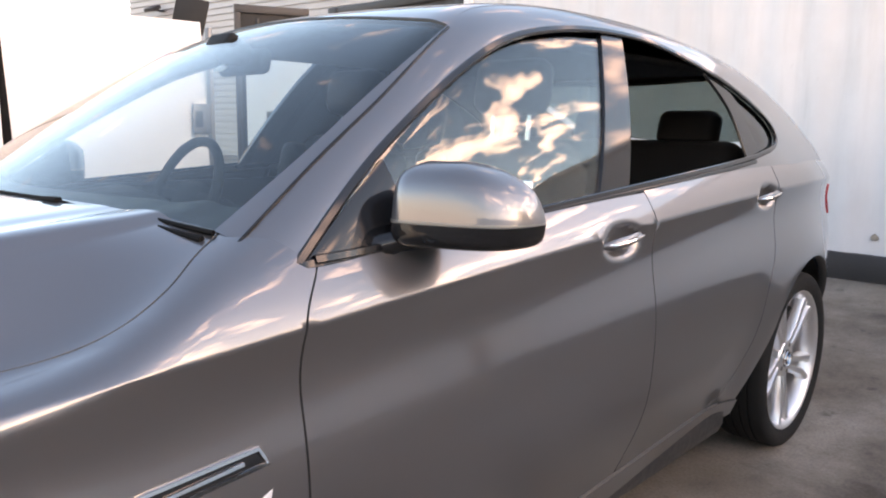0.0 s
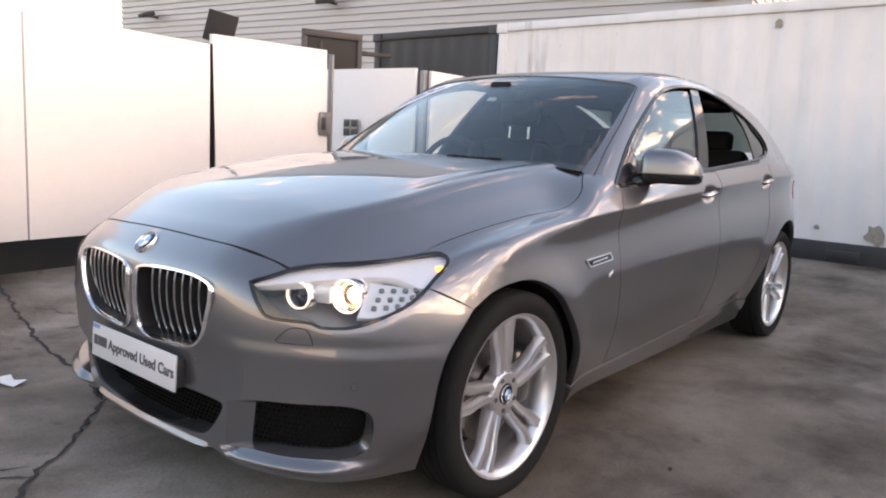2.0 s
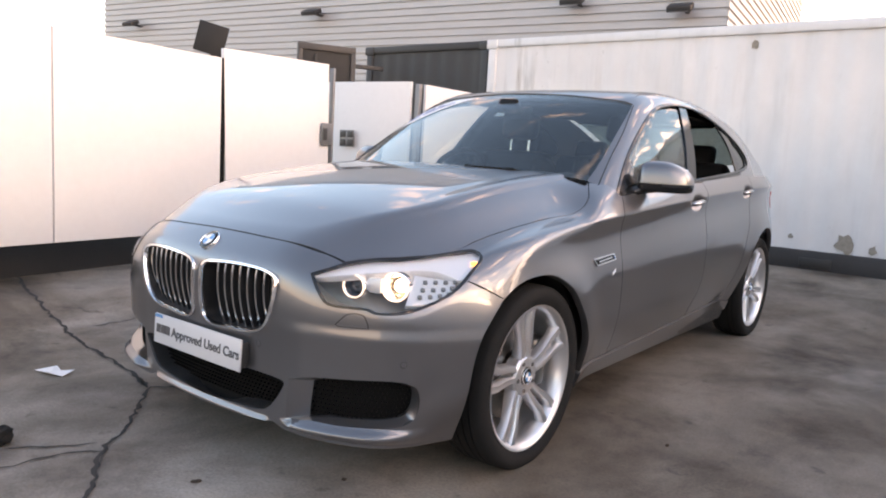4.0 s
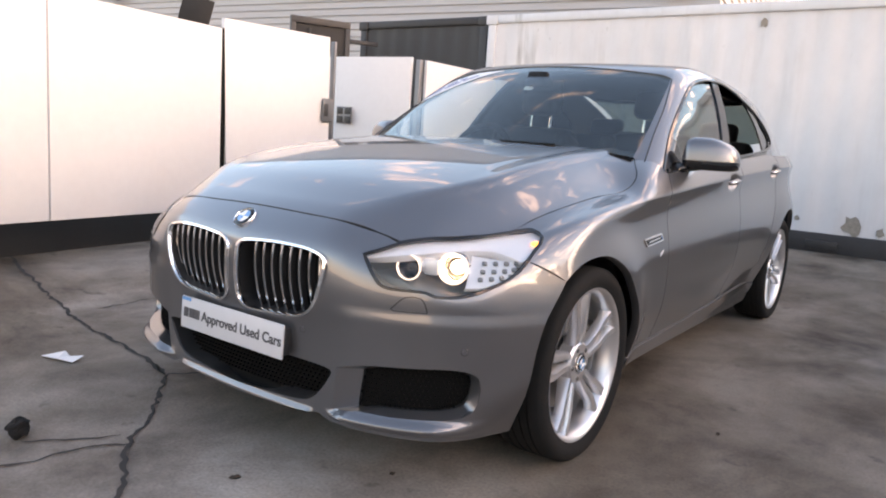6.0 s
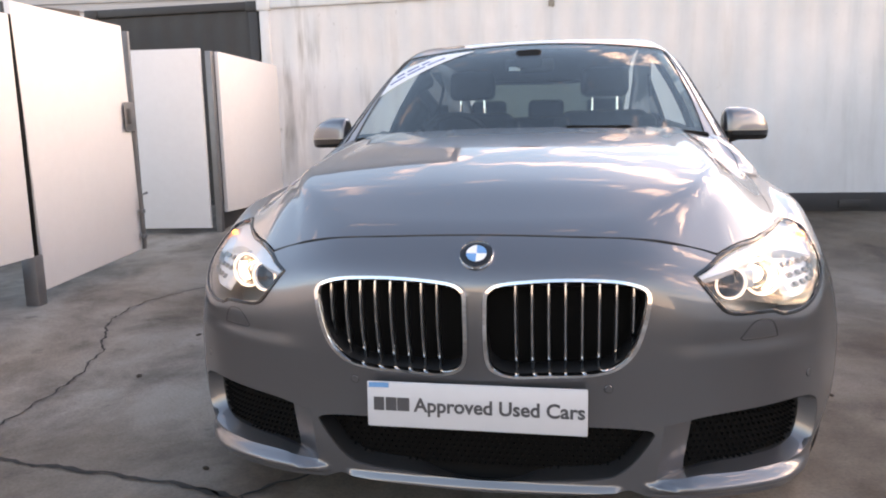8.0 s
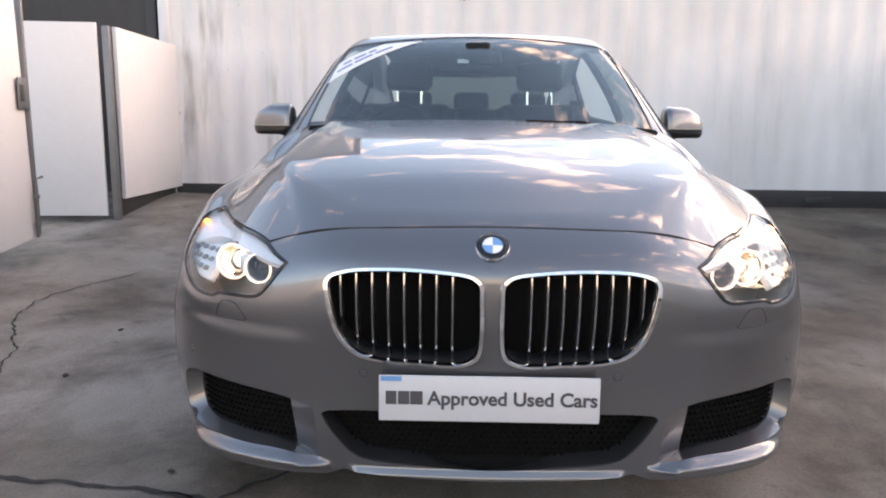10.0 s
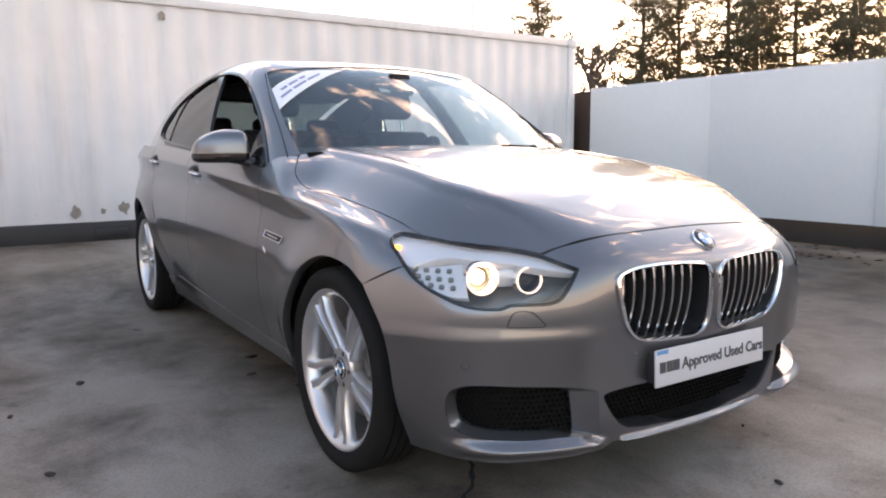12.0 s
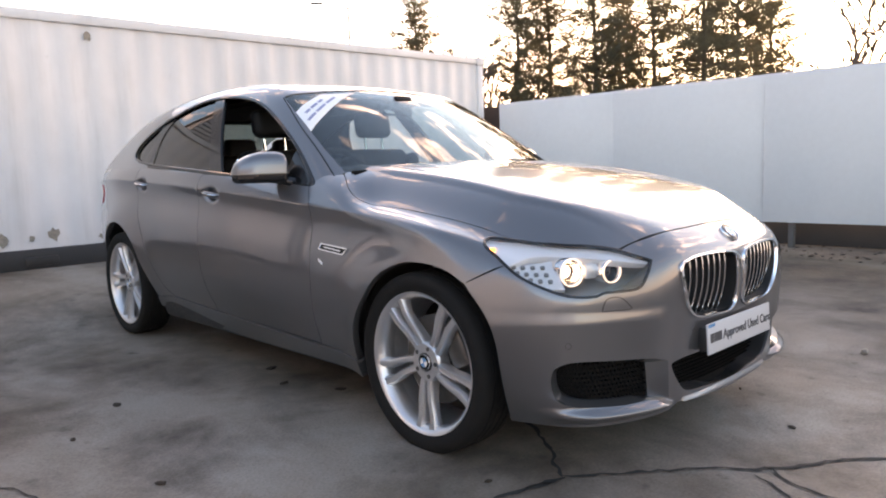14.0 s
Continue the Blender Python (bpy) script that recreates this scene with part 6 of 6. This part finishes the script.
def container_marks():
    """Flaked paint and forklift pockets along the container's foot."""
    for x in (-0.68, 0.76, 4.0, 3.1):
        ob = part("forklift_pocket", box_bm((0.30, 0.02, 0.09), pose(x, 5.862, 0.275), 0.006), BLACK, None, "dark forklift pocket in the base rail")
        ob.parent = WHITE_BOX
        ob.matrix_parent_inverse = WHITE_BOX.matrix_basis.inverted()
    rnd = random.Random(9)
    for x, z, s in ((1.0, 0.50, 0.11), (1.25, 0.46, 0.05), (-0.55, 0.53, 0.07), (-1.0, 0.50, 0.06), (-0.75, 0.50, 0.035), (-0.1, 0.47, 0.03), (0.5, 0.52, 0.03), (2.1, 0.47, 0.05), (-0.07, 2.49, 0.05), (1.6, 0.55, 0.025)):
        n = 11
        pts = [(x + s * rnd.uniform(0.5, 1.1) * math.cos(a), z + 1.2 * s * rnd.uniform(0.5, 1.1) * math.sin(a)) for a in np.linspace(0, 2 * math.pi, n, endpoint=False)]
        ob = link_mesh("paint_flake", [(u, 5.894, v) for u, v in pts], [tuple(range(n))], RUST, None)
        ob.parent = WHITE_BOX
        ob.matrix_parent_inverse = WHITE_BOX.matrix_basis.inverted()


container_marks()


# ---- trees and a street lamp beyond the hoarding ----
def pine(x, y, height, spread, low, seed):
    """A trunk, whorls of rising boughs, and tufts of needles in shelves along them."""
    rnd = random.Random(seed)
    t = thing("pine_tree", "dark scruffy pine with gaps between its boughs", "tree", pose(x, y, 0), group="pines behind the hoarding")
    lean = rnd.uniform(-0.02, 0.02)
    trunk = [(lean * z * z / height + 0.05 * math.sin(z * 0.9 + seed), 0.04 * math.cos(z * 0.7), z) for z in np.linspace(0, height, 12)]
    bm = tube_bm(trunk, [0.12 * (1 - i / 12.5) + 0.012 for i in range(12)], 8)
    verts, faces = [], []
    z = low
    while z < height - 0.1:
        k = (z - low) / (height - low)
        turn = rnd.uniform(0, 2 * math.pi)
        count = rnd.choice((3, 4, 5))
        for b in range(count):
            a = turn + 2 * math.pi * b / count + rnd.gauss(0, 0.25)
            ln = spread * (1 - k) ** 0.75 * rnd.uniform(0.5, 1.15) + 0.3
            rise = rnd.uniform(0.0, 0.35) + 0.25 * k
            root = Vector((lean * z * z / height, 0, z))
            tip = root + Vector((math.cos(a) * ln, math.sin(a) * ln, ln * rise))
            mid = root.lerp(tip, 0.55) + Vector((0, 0, -0.08 * ln))
            tube_bm([root, mid, tip], [0.035, 0.022, 0.008], 5, bm, cap=False)
            for _ in range(int(5 + ln * 8.5)):
                f = 1.05 - 0.9 * rnd.random() ** 1.3
                c = (root.lerp(mid, f / 0.55) if f < 0.55 else mid.lerp(tip, (f - 0.55) / 0.45)) + Vector((rnd.gauss(0, 0.20), rnd.gauss(0, 0.20), rnd.gauss(0.08, 0.12)))
                for _ in range(15):
                    d = Vector((rnd.gauss(0, 1), rnd.gauss(0, 1), rnd.gauss(0.5, 0.7))).normalized()
                    side = d.cross(Vector((rnd.gauss(0, 1), rnd.gauss(0, 1), rnd.gauss(0, 1)))).normalized() * rnd.uniform(0.010, 0.022)
                    o = c + Vector((rnd.gauss(0, 0.09), rnd.gauss(0, 0.09), rnd.gauss(0, 0.06)))
                    n0 = len(verts)
                    verts += [o - side, o + side, o + d * rnd.uniform(0.14, 0.30)]
                    faces.append((n0, n0 + 1, n0 + 2))
        z += rnd.uniform(0.2, 0.42)
    part("trunk", bm, BARK, t)
    tagged(link_mesh("crown", verts, faces, NEEDLES, t), kind="stuff")


def bare_tree(x, y, height, seed):
    rnd = random.Random(seed)
    t = thing("bare_tree", "leafless twiggy tree behind the hoarding", "tree", pose(x, y, 0))
    bm = bmesh.new()

    def grow(p, d, ln, r, level):
        q = p + d * ln
        mid = p.lerp(q, 0.5) + Vector((rnd.gauss(0, 1), rnd.gauss(0, 1), 0)) * ln * 0.06
        tube_bm([p, mid, q], [r, r * 0.85, r * 0.65], 5 if level < 2 else 3, bm, cap=False)
        if level < 5:
            for _ in range(3 if level < 4 else 2):
                e = (d + Vector((rnd.gauss(0, 0.45), rnd.gauss(0, 0.45), rnd.gauss(0.12, 0.3)))).normalized()
                grow(p.lerp(q, rnd.uniform(0.55, 1.0)), e, ln * rnd.uniform(0.6, 0.8), r * 0.74, level + 1)

    grow(Vector((0, 0, 0)), Vector((0, 0, 1)), height * 0.34, 0.11, 0)
    tagged(part("crown", bm, TWIGS, t), kind="stuff")


# near the camera's last position; trees, scrub and lamp are set out from it
VIEW_END = (-2.2, -2.0)


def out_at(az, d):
    return VIEW_END[0] + d * math.cos(radians(az)), VIEW_END[1] + d * math.sin(radians(az))


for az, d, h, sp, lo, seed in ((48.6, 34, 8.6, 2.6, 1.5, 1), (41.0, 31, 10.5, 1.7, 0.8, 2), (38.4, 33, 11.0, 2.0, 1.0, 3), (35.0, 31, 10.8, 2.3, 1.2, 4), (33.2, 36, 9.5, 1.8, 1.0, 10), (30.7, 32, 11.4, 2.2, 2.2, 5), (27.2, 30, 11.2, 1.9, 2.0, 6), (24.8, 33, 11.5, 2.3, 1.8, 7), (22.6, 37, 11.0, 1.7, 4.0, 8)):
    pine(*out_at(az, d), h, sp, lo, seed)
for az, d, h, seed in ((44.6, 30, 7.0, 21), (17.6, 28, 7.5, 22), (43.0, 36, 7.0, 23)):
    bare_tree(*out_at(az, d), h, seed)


def hedge():
    """Scrub along the foot of the trees."""
    rnd = random.Random(31)
    verts, faces = [], []
    for _ in range(9000):
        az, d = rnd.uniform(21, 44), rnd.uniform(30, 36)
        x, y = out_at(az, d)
        top = 2.6 + 1.1 * noise.noise(Vector((az * 0.5, d * 0.3, 0))) + 0.5 * noise.noise(Vector((az * 2, d, 4)))
        c = Vector((x, y, rnd.uniform(0.1, max(top, 0.5))))
        d3 = Vector((rnd.gauss(0, 1), rnd.gauss(0, 1), rnd.gauss(0.3, 0.8))).normalized()
        side = d3.orthogonal().normalized() * rnd.uniform(0.04, 0.09)
        k = len(verts)
        verts += [c - side, c + side, c + d3 * rnd.uniform(0.15, 0.4)]
        faces.append((k, k + 1, k + 2))
    tagged(link_mesh("scrub", verts, faces, NEEDLES, None, "dark evergreen scrub below the pines"), category="shrubs", kind="stuff")


hedge()


def street_lamp():
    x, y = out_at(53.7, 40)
    s = thing("street_lamp", "slim grey street lamp far behind the container", "street lamp", pose(x, y, 0))
    part("lamp_post", tube_bm([(0, 0, 0), (0, 0, 9.6)], [0.09, 0.05], 10), GALV, s)
    part("lamp_arm", tube_bm([(0, 0, 9.5), (-0.5, 0.4, 9.75), (-1.1, 0.9, 9.8)], 0.035, 8), GALV, s)
    part("lamp_head", box_bm((0.6, 0.22, 0.12), pose(-1.3, 1.05, 9.8, 0, 0, 140), 0.04), GALV, s)


street_lamp()
